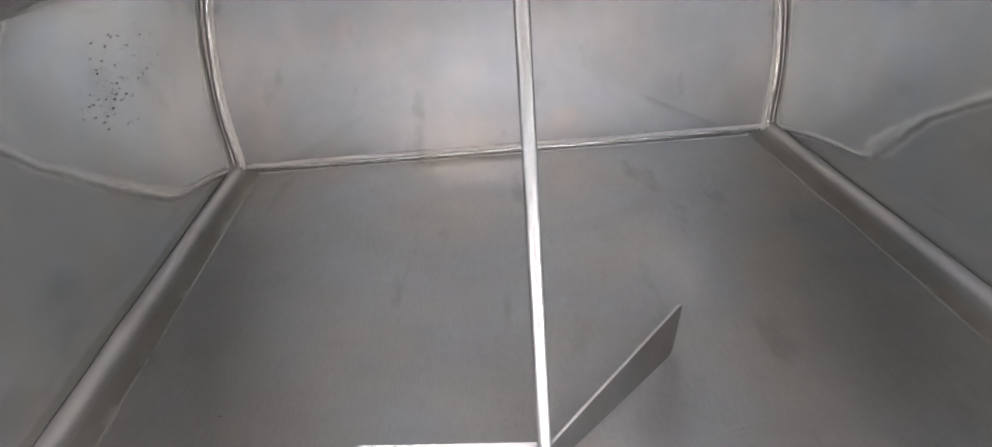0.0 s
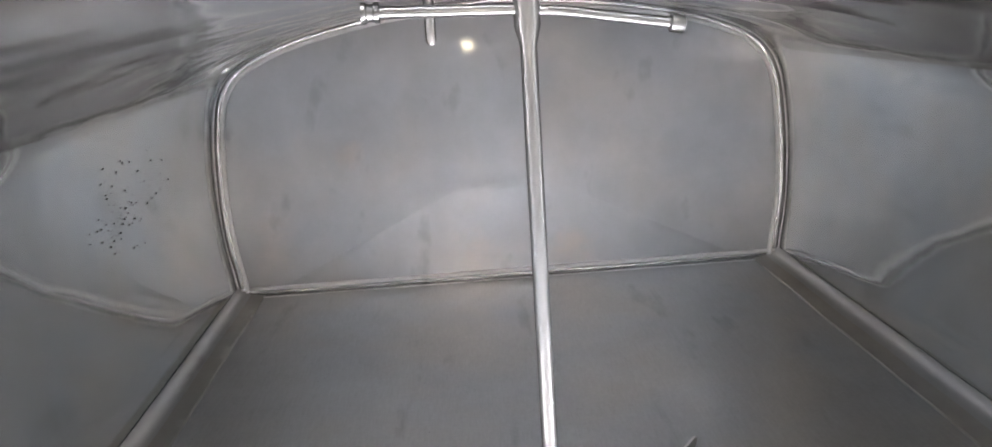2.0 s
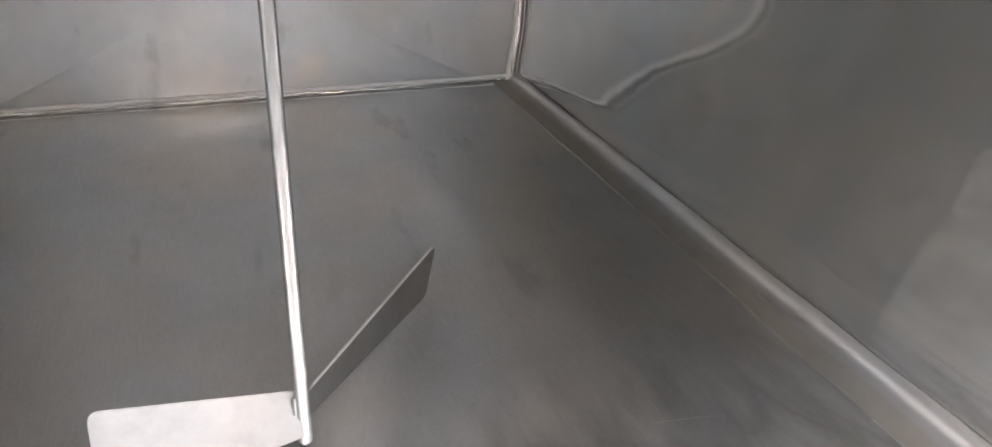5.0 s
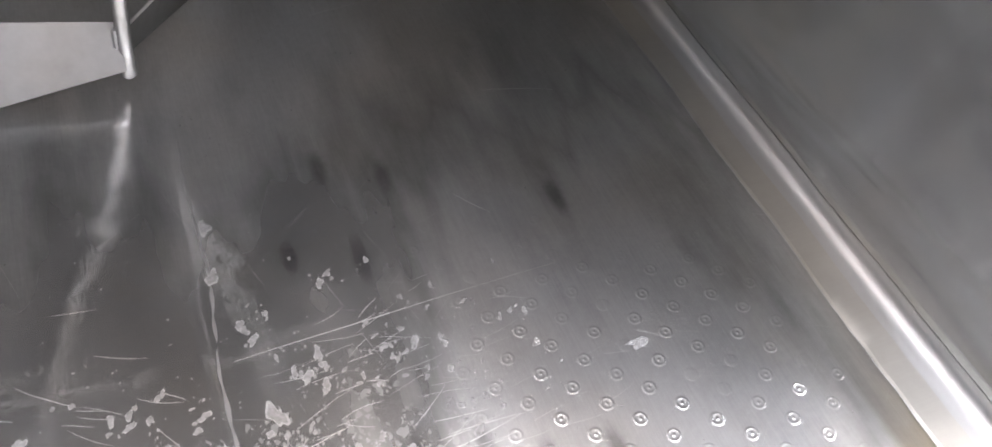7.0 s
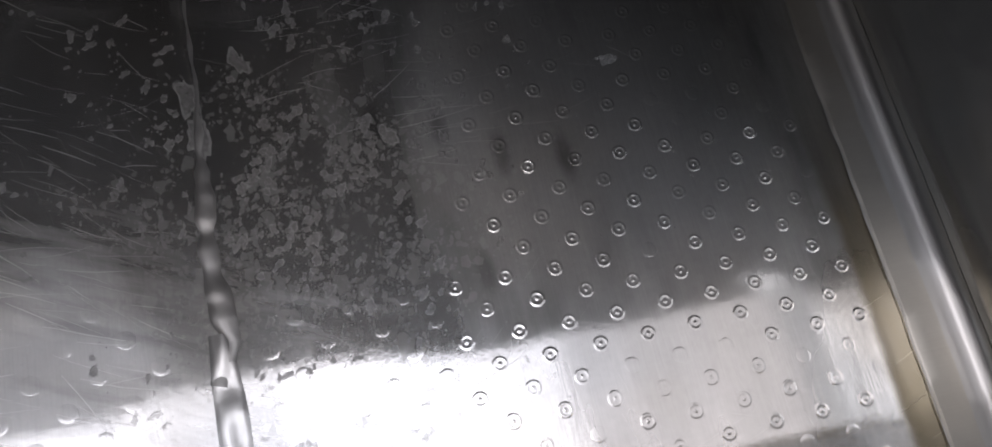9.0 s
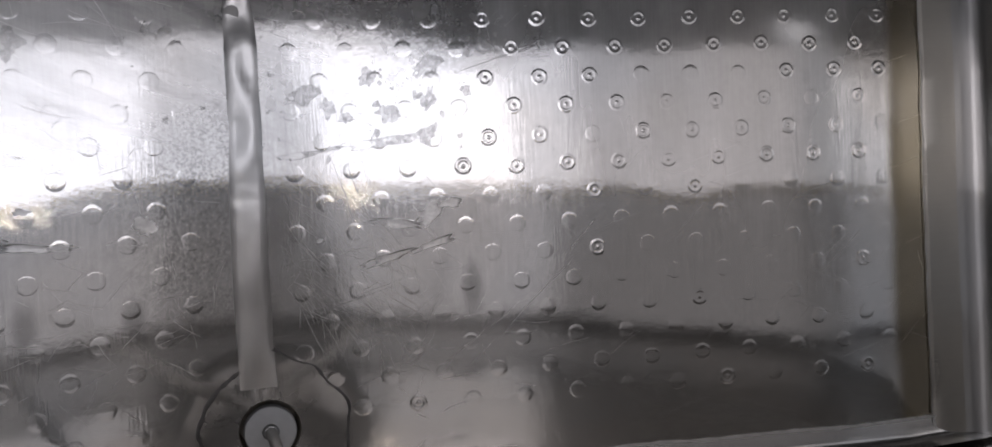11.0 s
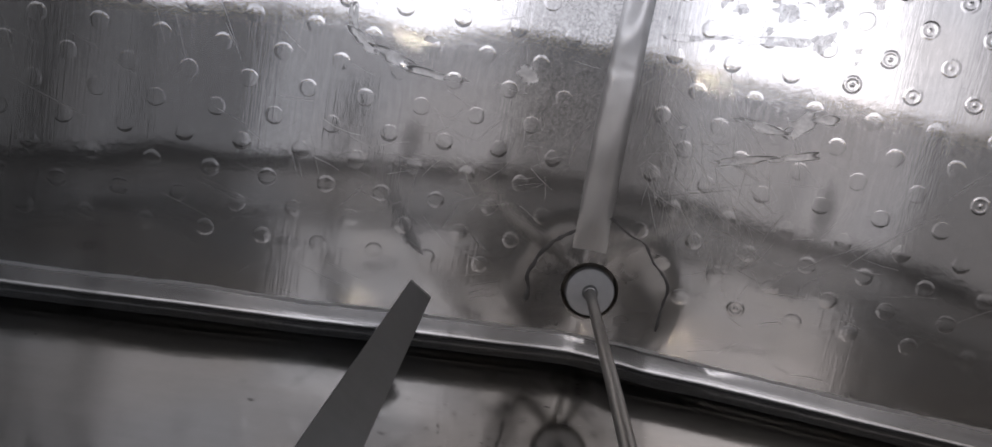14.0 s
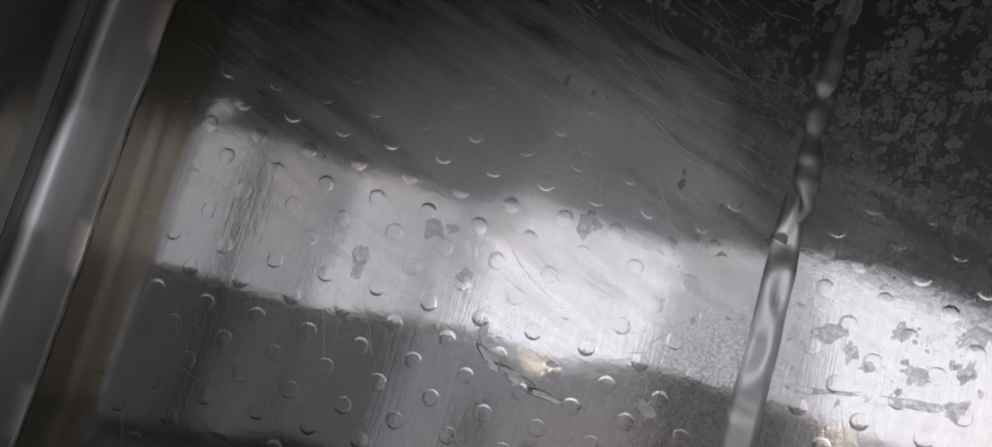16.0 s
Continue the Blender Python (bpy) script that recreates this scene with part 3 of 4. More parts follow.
for face in film.data.polygons:
    puddle = face.center.y < -0.002
    face.material_index = 2 if puddle else 3 if face.center.y < 0.2 or face.center.x > 0.55 else 1 if len(face.vertices) == 4 and face.area > 1.5e-6 else 0

# long scratches and bundles of fine ones
cv, cf = [], []


def score(x0, y0, x1, y1, wide=0.0006, bow=0.0):
    n = max(3, int(math.hypot(x1 - x0, y1 - y0) / 0.02))
    dx, dy = x1 - x0, y1 - y0
    d = math.hypot(dx, dy)
    nx, ny = -dy / d, dx / d
    start = len(cv)
    for k in range(n + 1):
        f = k / n
        b = bow * d * 4 * f * (1 - f) + 0.0012 * noise.noise(Vector((x0 * 50, y0 * 50, f * 3)))
        w = wide * (0.35 + 0.65 * math.sin(math.pi * min(1, f * 1.1 + 0.02)))
        for e in (-w, w):
            x, y = x0 + dx * f + nx * (b + e), y0 + dy * f + ny * (b + e)
            cv.append((x, y, floor_z(x, y) + 0.0004))
    for k in range(n):
        a = start + 2 * k
        cf.append((a, a + 1, a + 3, a + 2))


LONG = ((0.170, 0.739, 0.676, 0.753), (0.405, 0.559, 0.482, 0.552), (0.407, 0.511, 0.523, 0.530), (0.403, 0.531, 0.449, 0.532), (0.738, 0.599, 0.780, 0.570), (0.570, 0.935, 0.614, 0.881), (-0.092, 0.337, -0.031, 0.299), (-0.057, 0.305, 0.028, 0.276), (-0.040, 0.529, 0.016, 0.502), (0.403, 0.133, 0.511, 0.171), (0.418, 0.535, 0.533, 0.529))
MORE = ((0.449, -0.210, 0.540, -0.124), (0.543, -0.103, 0.574, -0.069), (-0.348, -0.048, -0.325, -0.088), (-0.362, -0.007, -0.325, -0.089), (-0.043, 0.245, 0.004, 0.163), (-0.024, 0.282, 0.028, 0.271),
        (0.036, 0.305, 0.093, 0.270), (-0.163, 0.253, -0.090, 0.254), (0.453, 1.442, 0.577, 1.463), (0.706, 1.160, 0.836, 1.125))
for x0, y0, x1, y1 in LONG + MORE:
    score(x0, y0, x1, y1, 0.0005, random.uniform(-0.03, 0.03))
# centre, spread, mean direction, its spread, length, how many
for cx, cy, sx, sy, turn, fan, long, count in ((-0.06, 0.34, 0.07, 0.10, -0.45, 0.25, 0.07, 46), (0.235, -0.11, 0.05, 0.06, -1.1, 0.45, 0.05, 190), (0.47, 0.50, 0.05, 0.02, 0.08, 0.15, 0.06, 16),
                                               (-0.13, -0.12, 0.12, 0.05, -0.25, 0.4, 0.035, 18), (0.02, 0.50, 0.07, 0.08, -0.35, 0.3, 0.06, 22), (0.33, 0.60, 0.15, 0.12, 0.25, 0.3, 0.07, 16), (0.0, 0.02, 0.03, 0.03, 0.9, 0.5, 0.03, 14),
                                               (0.24, -0.20, 0.06, 0.05, -0.6, 0.9, 0.035, 130), (-0.02, -0.20, 0.09, 0.06, 0.3, 0.8, 0.03, 70), (0.38, -0.25, 0.10, 0.05, 0.4, 0.4, 0.04, 26),
                                               (-0.14, 0.42, 0.10, 0.08, -0.40, 0.15, 0.05, 34), (-0.10, 0.62, 0.12, 0.10, -0.30, 0.2, 0.06, 30), (0.42, 0.66, 0.16, 0.08, 0.12, 0.2, 0.06, 36), (-0.20, 0.14, 0.10, 0.05, -0.7, 0.4, 0.06, 24)):
    for k in range(count):
        x, y, a, d = random.gauss(cx, sx), random.gauss(cy, sy), random.gauss(turn, fan), long * random.uniform(0.4, 1.4)
        if abs(x - 0.137) < 0.035 or abs(x + d * math.cos(a) - 0.137) < 0.03 or math.hypot(x - PLUG[0], y - PLUG[1]) < 0.15:
            continue
        score(x, y, x + d * math.cos(a), y + d * math.sin(a), random.choice((0.00012, 0.00018, 0.00022, 0.00035)), random.uniform(-0.06, 0.06))
scored = finish("scratches", cv, cf, SCORE, floor, "bright thin scratches in the steel", smooth=False)
scored["kind"] = "stuff"

# raised arcs of weld round the outlet
for start, sweep, reach, rad, seed in ((-20, 120, 0.098, 0.0026, 5.0), (100, 98, 0.086, 0.0034, 2.0)):
    arc = []
    for k in range(60):
        f = k / 59
        a = radians(start + sweep * f)
        r = reach + 0.010 * noise.noise(Vector((f * 5, seed, 1))) + 0.022 * max(0.0, 0.15 - f)
        x, y = PLUG[0] + r * math.cos(a), PLUG[1] + r * math.sin(a)
        if y > YS + 0.05:
            arc.append((x, y, floor_z(x, y) - 0.0004))
    part("weld_arc", tube(arc, rad, 8, 0.7, seed, 0.3), BURNT, floor, "dark rough weld arc round the outlet")

# outlet throat below the floor
throat = turned([(0.0385, 0.004), (0.041, 0.0045), (0.0425, 0.003), (0.0425, -0.06), (0.0, -0.062), (0.0, -0.056), (0.037, -0.055), (0.037, 0.001), (0.0385, 0.004)], 48)
part("outlet_throat", moved(throat, pose(PLUG[0], PLUG[1], 0.0)), DULL, floor, "dark round outlet throat")

# ---- shell: side walls, lid, end walls ----
HALF = [(0.991, SEAM - 0.05), (0.997, 0.26), (1.018, 0.38), (1.024, 0.52), (1.018, 0.69), (1.003, 0.83), (0.978, 0.925), (0.915, 1.008), (0.76, 1.082), (0.555, 1.134), (0.29, 1.176), (0.0, 1.194)]
JOIN = 0.968        # height at which the lid is welded to the side walls


def smoothed(points, rounds=3):
    for _ in range(rounds):
        out = [points[0]]
        for a, b in zip(points, points[1:]):
            out.append((0.75 * a[0] + 0.25 * b[0], 0.75 * a[1] + 0.25 * b[1]))
            out.append((0.25 * a[0] + 0.75 * b[0], 0.25 * a[1] + 0.75 * b[1]))
        points = out + [points[-1]]
    return points


CURVE = smoothed(HALF)
LOWER = [p for p in CURVE if p[1] <= JOIN]
UPPER = [p for p in CURVE if p[1] > JOIN]


def lid_z(x):
    d = abs(x - CX)
    rows = [LOWER[-1]] + UPPER
    for a, b in zip(rows, rows[1:]):
        if b[0] <= d <= a[0]:
            return a[1] + (b[1] - a[1]) * (a[0] - d) / max(1e-6, a[0] - b[0])
    return rows[0][1] if d > rows[0][0] else rows[-1][1]


def side_wall(name, sign, label):
    verts, faces = [], []
    ys = spans([YS - 0.012, YB + 0.012], 0.03)
    n = len(LOWER)
    for layer in (0.0, 0.012):
        for y in ys:
            for d, z in LOWER:
                w = (0.0022 * noise.noise(Vector((sign * 3, y * 1.7, z * 2.6))) + 0.0008 * noise.noise(Vector((sign * 5, y * 4.2, z * 5.5)))) if layer == 0 else 0.0
                w *= min(1.0, max(0.0, (JOIN - z) / 0.1)) * min(1.0, max(0.0, (z - SEAM - 0.06) / 0.1))
                if z > 0.70:                         # upright neck beside the opening
                    neck = min(1.0, max(0.0, (OPEN[3] - y) / 0.03))
                    d = d + neck * max(0.0, 1.0115 - d)
                verts.append((CX + sign * (d + layer + w), y, z))
    size = len(ys) * n
    for k in range(len(ys) - 1):
        for m in range(n - 1):
            a = k * n + m
            faces.append((a, a + 1, a + n + 1, a + n))
            faces.append((size + a, size + a + n, size + a + n + 1, size + a + 1))
    ob = finish(name, verts, faces, SIDE)
    return tagged(ob, label, "wall", kind="structure")


wall_west = side_wall("wall_west", -1, "bulged stainless steel tank side with grey stains")
side_wall("wall_east", 1, "bulged stainless steel tank side with soft reflections")

gv, gf = [], []
for k in range(110):
    y, z = random.gauss(2.30, 0.13), random.gauss(0.73, 0.06)
    d = float(np.interp(z, [p[1] for p in LOWER], [p[0] for p in LOWER]))
    x = CX - d - 0.0022 * noise.noise(Vector((-3, y * 1.7, z * 2.6))) + 0.0015
    r = random.choice((0.0014, 0.002, 0.003, 0.0042))
    start = len(gv)
    gv.append((x + 0.0008, y, z))
    for m in range(7):
        a = 2 * math.pi * m / 7
        gv.append((x, y + r * random.uniform(0.6, 1.9) * math.cos(a), z + 0.6 * r * math.sin(a)))
    gf += [(start, start + 1 + m, start + 1 + (m + 1) % 7) for m in range(7)]
grime = finish("grime_specks", gv, gf, SPECK, wall_west, "dark specks of grime")
grime["kind"] = "stuff"


def lid_sheet():
    """The lid: two arched sheets before and behind the opening, and strips beside it."""
    marks = {round(CX + k * d, 4) for d, z in UPPER if 0.5 < d for k in (-1, 1)}
    lx = spans(sorted(marks | {CX - LOWER[-1][0] - 0.001, OPEN[0], CX, OPEN[1], CX + LOWER[-1][0] + 0.001}), 0.035)
    ly = spans([YS - 0.012, OPEN[2], OPEN[3], YB + 0.012], 0.04)
    verts, faces, index = [], [], {}

    def vert(x, y, up):
        key = (round(x, 5), round(y, 5), up)
        if key not in index:
            index[key] = len(verts)
            calm = min(1.0, max(0.0, (LOWER[-1][0] - abs(x - CX)) / 0.1))
            verts.append((x, y, lid_z(x) + up - 0.0015 + calm * (0.006 * noise.noise(Vector((x * 2.4, y * 2.1, 9.0))) + 0.0036 * noise.noise(Vector((x * 6.5, y * 6.0, 3.0))))))
        return index[key]

    for xa, xb in zip(lx, lx[1:]):
        for ya, yb in zip(ly, ly[1:]):
            if OPEN[0] - 1e-6 < xa and xb < OPEN[1] + 1e-6 and OPEN[2] - 1e-6 < ya and yb < OPEN[3] + 1e-6:
                continue
            for up in (0.0, 0.012):
                faces.append((vert(xa, ya, up), vert(xb, ya, up), vert(xb, yb, up), vert(xa, yb, up)))
    return finish("ceiling", verts, faces, LID), lx, ly


ceiling, lx, ly = lid_sheet()
tagged(ceiling, "arched brushed stainless steel tank lid with a wide opening", "ceiling", kind="structure")
rim = [(x, OPEN[2]) for x in lx if OPEN[0] <= x <= OPEN[1]] + [(OPEN[1], y) for y in ly if OPEN[2] < y < OPEN[3]]
rim += [(x, OPEN[3]) for x in reversed(lx) if OPEN[0] <= x <= OPEN[1]] + [(OPEN[0], y) for y in reversed(ly) if OPEN[2] < y < OPEN[3]]
cv, cf = [], []
mx, my = 0.5 * (OPEN[0] + OPEN[1]), 0.5 * (OPEN[2] + OPEN[3])
for out, high in ((0.001, 0), (0.001, 1), (0.012, 1), (0.012, 0)):
    for x, y in rim:
        ex = (x + math.copysign(out, x - mx)) if x in (OPEN[0], OPEN[1]) else x
        ey = (y + math.copysign(out, y - my)) if y in (OPEN[2], OPEN[3]) else y
        cv.append((ex, ey, lid_z(x) + (0.03 if high else -0.012)))
n = len(rim)
for m in range(4):
    for k in range(n):
        j = (k + 1) % n
        cf.append((m * n + k, m * n + j, ((m + 1) % 4) * n + j, ((m + 1) % 4) * n + k))
finish("opening_rim", cv, cf, COVE, ceiling, "upright steel rim round the opening", smooth=False)


for x, half in ((-0.707, 0.012), (-0.522, 0.006)):
    z = lid_z(x) + 0.012
    part("crossbar", plate([(x - half, OPEN[2], z), (x + half, OPEN[2], z), (x + half, OPEN[3], z), (x - half, OPEN[3], z)], 0.006), DULL, ceiling, "dark flat bar across the opening", smooth=False)


# narrow brass-coloured strip that spans the opening, bent like the lid
xs = spans([OPEN[0], CX, OPEN[1]], 0.04)
bv, bf = [], []
for x in xs:
    for y, up in ((-0.078, 0.004), (-0.062, 0.004), (-0.062, 0.012), (-0.078, 0.012)):
        bv.append((x, y, lid_z(x) + up))
for k in range(len(xs) - 1):
    for m in range(4):
        bf.append((4 * k + m, 4 * k + (m + 1) % 4, 4 * k + 4 + (m + 1) % 4, 4 * k + 4 + m))
bf += [(0, 1, 2, 3), (4 * len(xs) - 4, 4 * len(xs) - 3, 4 * len(xs) - 2, 4 * len(xs) - 1)]
finish("lid_strip", bv, bf, BRASS, ceiling, "narrow yellow metal strip across the opening", smooth=False)


def end_wall(name, y, sign, label, dish, mat, firm=2):
    """A dished end plate; sign is the way out of the tank."""
    outline = [(CX + d, z) for d, z in CURVE] + [(CX - d, z) for d, z in CURVE[-2::-1]]
    bottom = [(x, floor_plain(x, y) - 0.02) for x in spans([XL, VX, XR], 0.08)]
    ring = outline + bottom[1:-1]
    mid = (CX, 0.62)
    verts, faces = [], []
    rings = 14
    for layer in (0.0, 0.012):
        for k in range(rings):
            f = 1 - k / rings
            for x, z in ring:
                px, pz = mid[0] + (x - mid[0]) * f, mid[1] + (z - mid[1]) * f
                w = dish * (1 - f ** firm) + 0.003 * noise.noise(Vector((px * 2.2, y, pz * 2.4))) * (1 - f ** 4)
                verts.append((px, y + sign * (w + layer), pz))
        verts.append((mid[0], y + sign * (dish + layer), mid[1]))
    n = len(ring)
    size = rings * n + 1
    for base in (0, size):
        for k in range(rings - 1):
            for m in range(n):
                j = (m + 1) % n
                faces.append((base + k * n + m, base + k * n + j, base + (k + 1) * n + j, base + (k + 1) * n + m))
        for m in range(n):
            faces.append((base + (rings - 1) * n + m, base + (rings - 1) * n + (m + 1) % n, base + size - 1))
    ob = finish(name, verts, faces, mat)
    return tagged(ob, label, "wall", kind="structure")


end_wall("wall_north", YB, 1, "satin stainless steel end plate with brownish water stains", -0.016, END)
wall_south = end_wall("wall_south", YS, -1, "scuffed stainless steel end plate behind the outlet", 0.016, SOUTH, 9)


# milk film and grime on the near end plate
plate_tree = BVHTree.FromPolygons([v.co for v in wall_south.data.vertices], [tuple(f.vertices) for f in wall_south.data.polygons])


def wall_flake(vs, fs, x, z, rx, rz, lift):
    n, seed, start = 30, random.uniform(0, 50), len(vs)
    rows = [(x, z)]
    for k in range(n):
        a = 2 * math.pi * k / n
        r = 1 + 0.9 * noise.noise(Vector((math.cos(a) * 1.2, math.sin(a) * 1.2, seed))) + 0.3 * noise.noise(Vector((math.cos(a) * 4, math.sin(a) * 4, seed)))
        rows.append((x + rx * r * math.cos(a), z + rz * r * math.sin(a)))
    for px, pz in rows:
        hit = plate_tree.ray_cast(Vector((px, YS + 0.3, pz)), Vector((0, -1, 0)))[0]
        vs.append((px, (hit.y if hit else YS) + lift, pz))
    fs += [(start, start + 1 + k, start + 1 + (k + 1) % n) for k in range(n)]


wv, wf = [], []
for x, z, rx, rz in ((0.449, 0.212, 0.028, 0.008), (0.317, 0.267, 0.022, 0.014), (0.370, 0.281, 0.024, 0.012), (0.52, 0.20, 0.05, 0.010), (0.27, 0.262, 0.010, 0.008), (0.40, 0.235, 0.010, 0.004), (0.60, 0.24, 0.03, 0.012)):
    wall_flake(wv, wf, x, z, rx, rz, 0.0006)
wall_film = finish("milk_film", wv, wf, MILK_PALE, wall_south, "thin dried milk patches", smooth=False)
wall_film["kind"] = "stuff"
wv, wf = [], []
for k in range(70):
    wall_flake(wv, wf, random.gauss(0.05, 0.13), random.choice((0.205, 0.27, 0.30, 0.335)) + random.gauss(0, 0.008), random.uniform(0.0008, 0.0035), random.uniform(0.0005, 0.0011), 0.0010)
wall_grime = finish("grime_specks", wv, wf, SPECK, wall_south, "dark specks of grime", smooth=False)
wall_grime["kind"] = "stuff"


# ---- coved corners ----
def cove(name, rows, label, steps=12):
    """A closed round; rows: shell edge, corner, plate edge for each station."""
    verts, faces = [], []
    for a, b, c in rows:
        a, b, c = Vector(a), Vector(b), Vector(c)
        for k in range(steps + 1):
            t = k / steps
            p, q, r = (1 - t) ** 2, 2 * t * (1 - t), t * t
            verts.append(p * a + q * b + r * c)
    n = steps + 1
    for k in range(len(rows)):
        for m in range(steps):
            i, j = k * n + m, ((k + 1) % len(rows)) * n + m
            faces.append((i, i + 1, j + 1, j))
    ob = finish(name, verts, faces, COVE)
    return tagged(ob, label, "trim", kind="structure")


def side_cove(name, sign):
    """Along a side: a level strip from the welded seam of the floor, then a tight round up to the wall."""
    verts, faces, seam = [], [], []
    ys, n = spans([YS, YB], 0.014), 15
    for y in ys:
        wob = 0.004 * noise.noise(Vector((y * 5, sign, 2))) + 0.0015 * noise.noise(Vector((y * 23, sign, 7)))
        xw = CX + sign * (HW - 0.003)
        xs = xw - sign * (0.088 + wob)
        z = floor_z(xs, y)
        ruffle = 0.0008 * noise.noise(Vector((y * 9, sign, 4)))
        row = [(xs, z - 0.0010), (xs + sign * 0.004, z + 0.0034), (xs + sign * 0.026, z + 0.0070 + ruffle), (xs + sign * 0.050, z + 0.0110 + ruffle)]
        r = 0.034 + wob * 0.5
        for k in range(1, 12):
            a = radians(90 * k / 11)
            row.append((xw - sign * r * (1 - math.sin(a)) + sign * 0.002 * k / 11, z + 0.012 + r * (1 - math.cos(a))))
        verts += [(x, y, h) for x, h in row]
        seam.append((xs, y, z))
    for k in range(len(ys) - 1):
        for m in range(n - 1):
            i = k * n + m
            faces.append((i, i + 1, i + n + 1, i + n))
    ob = tagged(finish(name, verts, faces, SIDE_COVE), "polished rounded steel cove between floor and side", "trim", kind="structure")
    ob.data.materials.append(TARNISH)                 # tarnished strip before the round
    for face in ob.data.polygons:
        face.material_index = 1 if face.index % (n - 1) < 3 else 0
    for off, rad, seed in ((-0.002, 0.0010, 3.0), (0.005, 0.0006, 5.0)):      # ground weld runs
        run = [(x + sign * (off + 0.0018 * noise.noise(Vector((y * 20, sign, off * 900)))), y, z + 0.0022) for x, y, z in seam]
        part("weld_bead", tube(run, rad, 6, 0.9, seed + sign, 0.6, 60), WELD, ob)
    return ob


side_cove("trim_west", -1)
side_cove("trim_east", 1)

sv, sf, seam = [], [], []
xs = spans([XL, VX - 0.07, VX, VX + 0.10, XR], 0.012)
for x in xs:
    wob = 0.003 * noise.noise(Vector((x * 7, 5, 2))) + 0.001 * noise.noise(Vector((x * 31, 5, 6)))
    beside = math.exp(-((x - VX - 0.10) / 0.06) ** 2)       # the round steps up beside the outlet
    z = floor_z(x, YS + 0.036) + 0.010 * beside
    ys = YS + 0.036 + wob
    row = [(ys, floor_z(x, ys) + 0.0008), (ys - 0.002, z + 0.0014), (ys - 0.012, z + 0.0024), (YS + 0.019 + wob * 0.5, z + 0.0036)]
    for k in range(1, 10):
        a = radians(90 * k / 9)
        row.append((YS + 0.003 + 0.016 * (1 - math.sin(a)) + wob * 0.3, z + 0.004 + 0.016 * (1 - math.cos(a)) + 0.012 * (k / 9) ** 3))
    sv += [(x, y, h) for y, h in row]
    seam.append((x, ys, floor_z(x, ys) + 0.0008))
n = 13
for k in range(len(xs) - 1):
    for m in range(n - 1):
        i = k * n + m
        sf.append((i, i + 1, i + n + 1, i + n))
trim_south = tagged(finish("trim_south", sv, sf, COVE), "polished rounded steel cove along the outlet end", "trim", kind="structure")
part("weld_bead", tube(seam, 0.0022, 8, 0.6, 8.0), SEAMED, trim_south, "thin bright weld run")

loop = [(CX + d, z) for d, z in CURVE if z > SEAM] + [(CX - d, z) for d, z in CURVE[-2::-1] if z > SEAM]
loop += [(x, SEAM) for x in spans([XL, XR], 0.05)]
rows, inner, outer = [], [], []
for k, (x, z) in enumerate(loop):
    ax, az = loop[k - 1]
    bx, bz = loop[(k + 1) % len(loop)]
    t = Vector((bx - ax, bz - az)).normalized()
    n = Vector((-t.y, t.x))
    if n.dot(Vector((CX - x, 0.6 - z))) < 0:
        n = -n
    r = 0.024
    inner.append((x + n.x * (r + 0.002), YB - 0.003, z + n.y * (r + 0.002)))
    outer.append((x + n.x * 0.001, YB - r - 0.002, z + n.y * 0.001))
    rows.append(((x + n.x * 0.001, YB - r, z + n.y * 0.001), (x, YB, z), (x + n.x * r, YB - 0.001, z + n.y * r)))
trim_north = cove("trim_north", rows, "rounded steel seam with bright welds framing the end plate")
part("weld_bead", tube(inner + inner[:1], 0.0085, 10, 0.2, 4.0, 1.0, 40), SEAMED, trim_north, "bright ground weld run")
part("weld_bead", tube(outer + outer[:1], 0.0026, 6, 0.3, 9.0, 1.0, 40), SEAMED, trim_north, "thin pale weld run")


# ---- agitator ----
def blade(parent, phi, reach, outer, inner, tau, zc):
    d = Vector((math.cos(phi), math.sin(phi), 0))
    nh = Vector((-math.sin(phi), math.cos(phi), 0))
    c = math.cos(tau) * nh + math.sin(tau) * Vector((0, 0, 1))
    ax = Vector((0, 0, zc))
    s = d * 0.006
    ob = part("blade", plate([ax + s + inner / 2 * c, ax + d * reach + outer / 2 * c, ax + d * reach - outer / 2 * c, ax + s - inner / 2 * c], 0.005, ((1, 0.022), (2, 0.022))), BLADE, parent,
                "flat tapered steel agitator blade", smooth=False)
    ob.data.materials.append(EDGE)                    # ground bright edges
    flat = d.cross(c).normalized()
    for face in ob.data.polygons:
        face.material_index = 0 if abs(face.normal.dot(flat)) > 0.9 else 1
    return ob


agitator = base_empty("agitator", (SHAFT[0], SHAFT[1], 0.0))
tagged(agitator, "slim vertical steel milk agitator with two flat blades", "agitator")
part("shaft", turned([(0, 0.138), (0.012, 0.138), (0.0135, 0.142), (0.0125, 0.20), (0.012, 1.10), (0.0, 1.10)], 28), ROD, agitator)
part("sleeve", turned([(0.0122, 1.095), (0.0125, 1.098), (0.0185, 1.122), (0.0185, 1.195), (0.0, 1.195)], 32), ROD, agitator, "thicker polished sleeve with a conical foot")
part("foot", turned([(0, 0.128), (0.009, 0.128), (0.0138, 0.134), (0.0138, 0.15), (0.0130, 0.165), (0.0122, 0.17)], 24), ROD, agitator, "welded foot of the shaft")
b1 = blade(agitator, radians(186.5), 0.331, 0.166, 0.080, radians(123.0), 0.190)
b2 = blade(agitator, radians(51.7), 0.538, 0.138, 0.066, radians(101.0), 0.199)
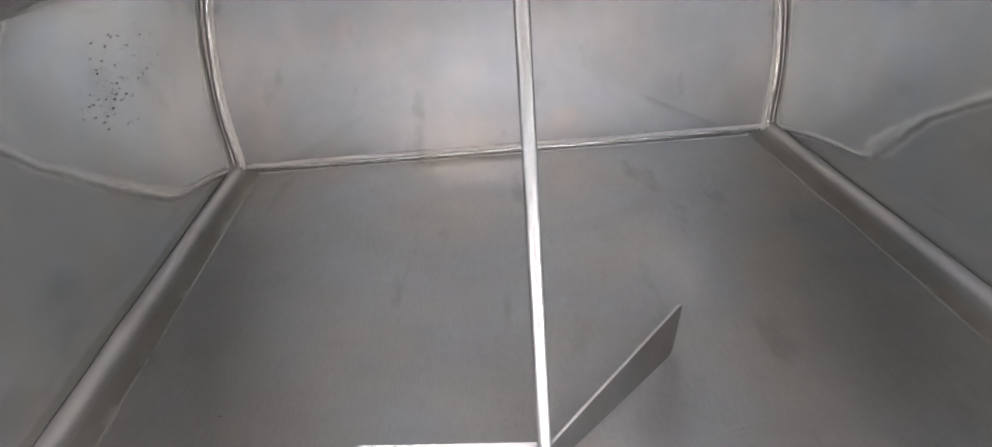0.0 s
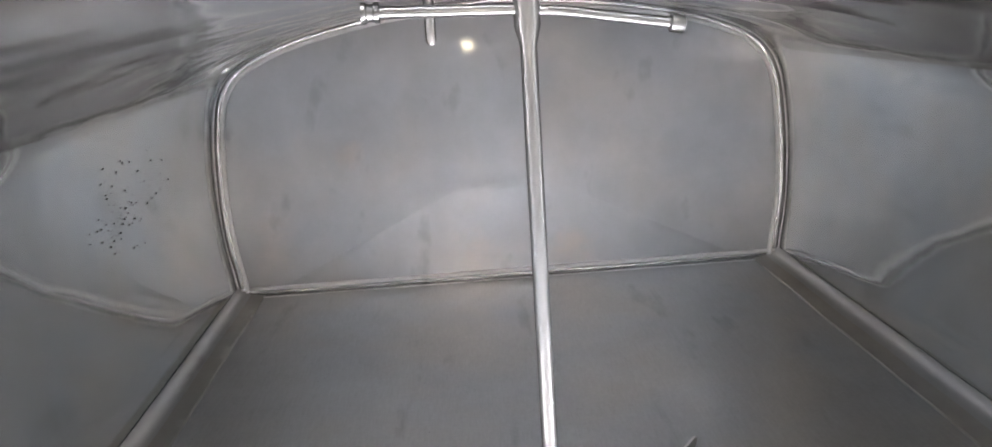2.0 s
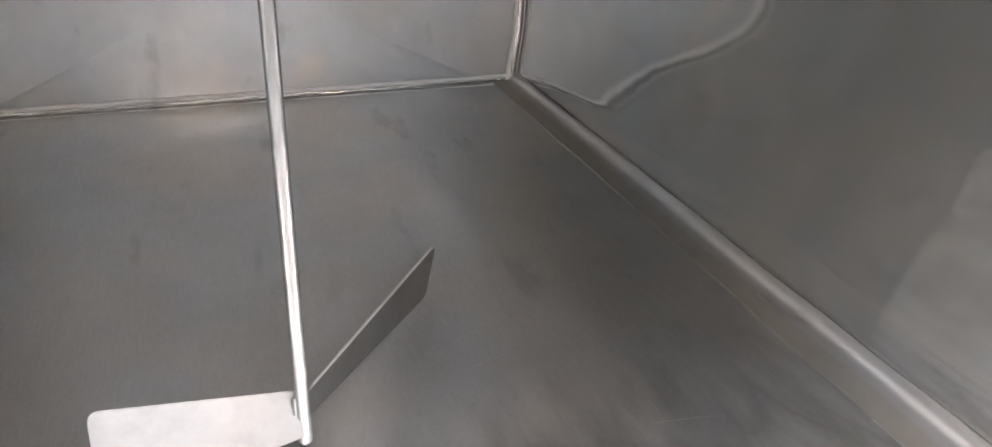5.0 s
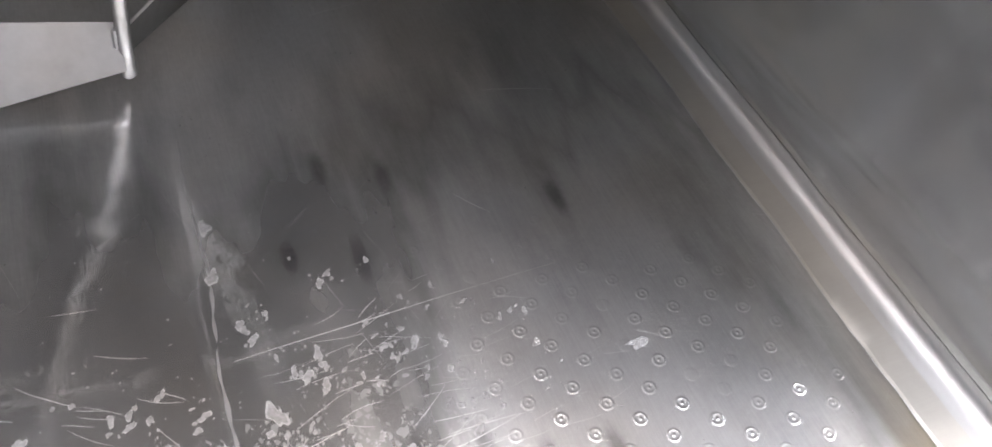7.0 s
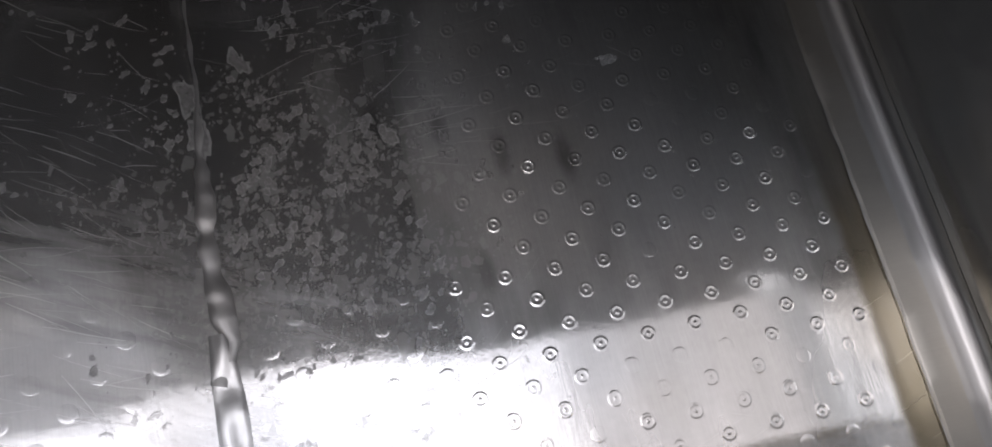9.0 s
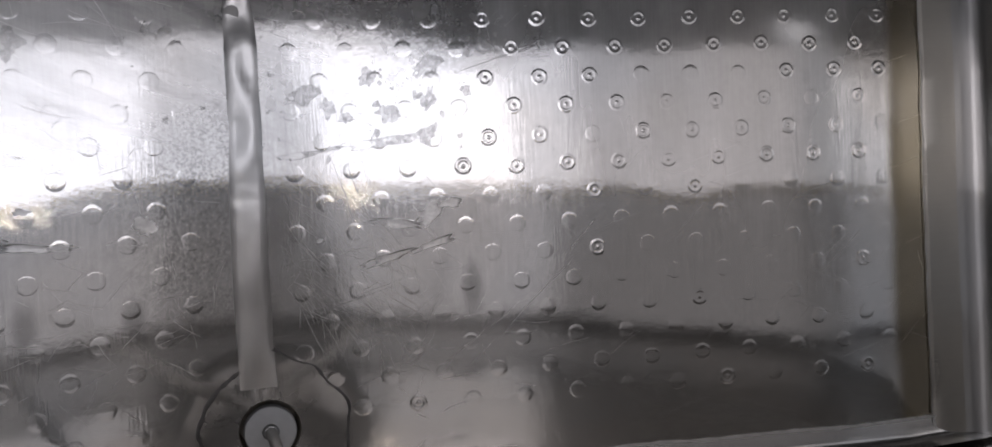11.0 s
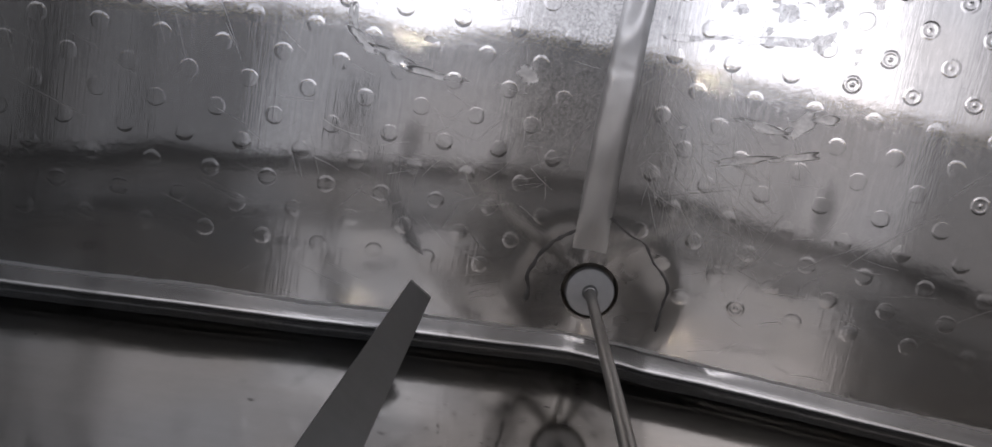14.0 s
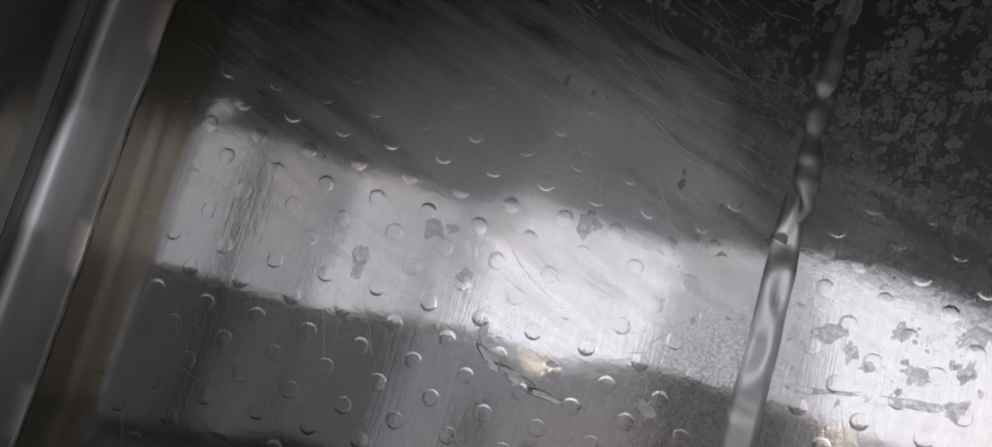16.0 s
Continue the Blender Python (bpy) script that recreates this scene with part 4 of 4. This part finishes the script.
for b, phi in ((b1, 186.5), (b2, 51.7)):
    d = Vector((math.cos(radians(phi)), math.sin(radians(phi)), 0)) * 0.013
    part("weld", tube([(d.x, d.y, 0.145 + 0.008 * k) for k in range(11)], 0.0045, 8, 0.6, phi), WELD, b)

# ---- spray bar under the lid ----
spray = base_empty("spray_bar", (SHAFT[0], SHAFT[1], 1.145))
tagged(spray, "thin steel cleaning spray bar under the tank lid", "spray bar")
part("left_pipe", tube([(-0.012, 0, 0.0), (-0.10, 0, 0.003), (-0.205, 0, 0.007)], 0.0085, 14), ROD, spray)
part("right_pipe", tube([(0.012, 0, -0.003), (0.05, 0, -0.006), (0.13, 0, -0.020), (0.205, 0, -0.033)], 0.0075, 14), ROD, spray, "drooping pipe arm")
part("end_cap", moved(turned([(0, 0), (0.0135, 0), (0.0145, 0.001), (0.0145, 0.006), (0.012, 0.008), (0.012, 0.016), (0.0145, 0.018), (0.0145, 0.024), (0, 0.024)], 24), pose(-0.200, 0, 0.007, 0, -90, 0)), ROD, spray)
part("end_cap", moved(turned([(0, 0), (0.010, 0), (0.0125, 0.002), (0.0125, 0.019), (0.011, 0.021), (0, 0.021)], 24), pose(0.197, 0, -0.0315, 0, 100, 0)), ROD, spray)
part("nozzle", turned([(0, -0.052), (0.004, -0.053), (0.0075, -0.047), (0.0075, 0.03), (0, 0.03)], 18), ROD, spray, "short hanging spray nozzle").location = (-0.133, 0.012, 0.012)

# ---- outlet plug with its rod ----
plug = base_empty("outlet_plug", (PLUG[0], PLUG[1], -0.004))
tagged(plug, "round worn steel outlet plug on a long rod", "plug")
part("disc", turned([(0, 0), (0.030, 0), (0.0325, 0.002), (0.0325, 0.016), (0.0312, 0.0176), (0, 0.0176)], 48), CAP, plug, "grey scuffed plug disc")
part("collar", turned([(0.0105, 0.0172), (0.0105, 0.021), (0.0085, 0.0235), (0.006, 0.024)], 20), WELD, plug)
part("rod", tube([(0, 0, 0.0176), (0.001, 0.0, 0.4), (0.0, 0.001, 0.8), (0.002, 0.002, 1.16)], 0.0070, 16), DULL, plug, "long brownish steel rod")

# ---- dipstick ----
TIP, TOP = Vector((-0.064, -0.316, 0.140)), Vector((-0.027, -0.197, 1.218))
RUN = (TOP - TIP).normalized()
across = Vector((0.847, -0.498, 0.186))
across = (across - RUN * across.dot(RUN)).normalized()
stick = base_empty("dipstick", TIP)
tagged(stick, "flat grey steel dipstick hanging beside the outlet", "dipstick")
foot = RUN * 0.012
HOME = pose(-TIP.x, -TIP.y, -TIP.z)
part("blade", moved(plate([TIP + foot - across * 0.0159, TIP + foot + across * 0.0159, TOP + across * 0.0159, TOP - across * 0.0159], 0.004), HOME), STICK, stick, smooth=False)
part("tip", moved(plate([TIP - across * 0.0157, TIP + across * 0.0157, TIP + foot + across * 0.0158, TIP + foot - across * 0.0158], 0.0034, ((0, 0.003), (1, 0.003))), HOME), CAP, stick, "worn pale tip", smooth=False)
RIM_Z = lid_z(TOP.x) + 0.0325
part("hanger", moved(plate([(TOP.x - 0.014, TOP.y + 0.004, RIM_Z), (TOP.x + 0.014, TOP.y + 0.004, RIM_Z), (TOP.x + 0.014, OPEN[2] - 0.02, RIM_Z), (TOP.x - 0.014, OPEN[2] - 0.02, RIM_Z)], 0.004), HOME), STICK, stick,
     "flat hook over the rim of the opening", smooth=False)
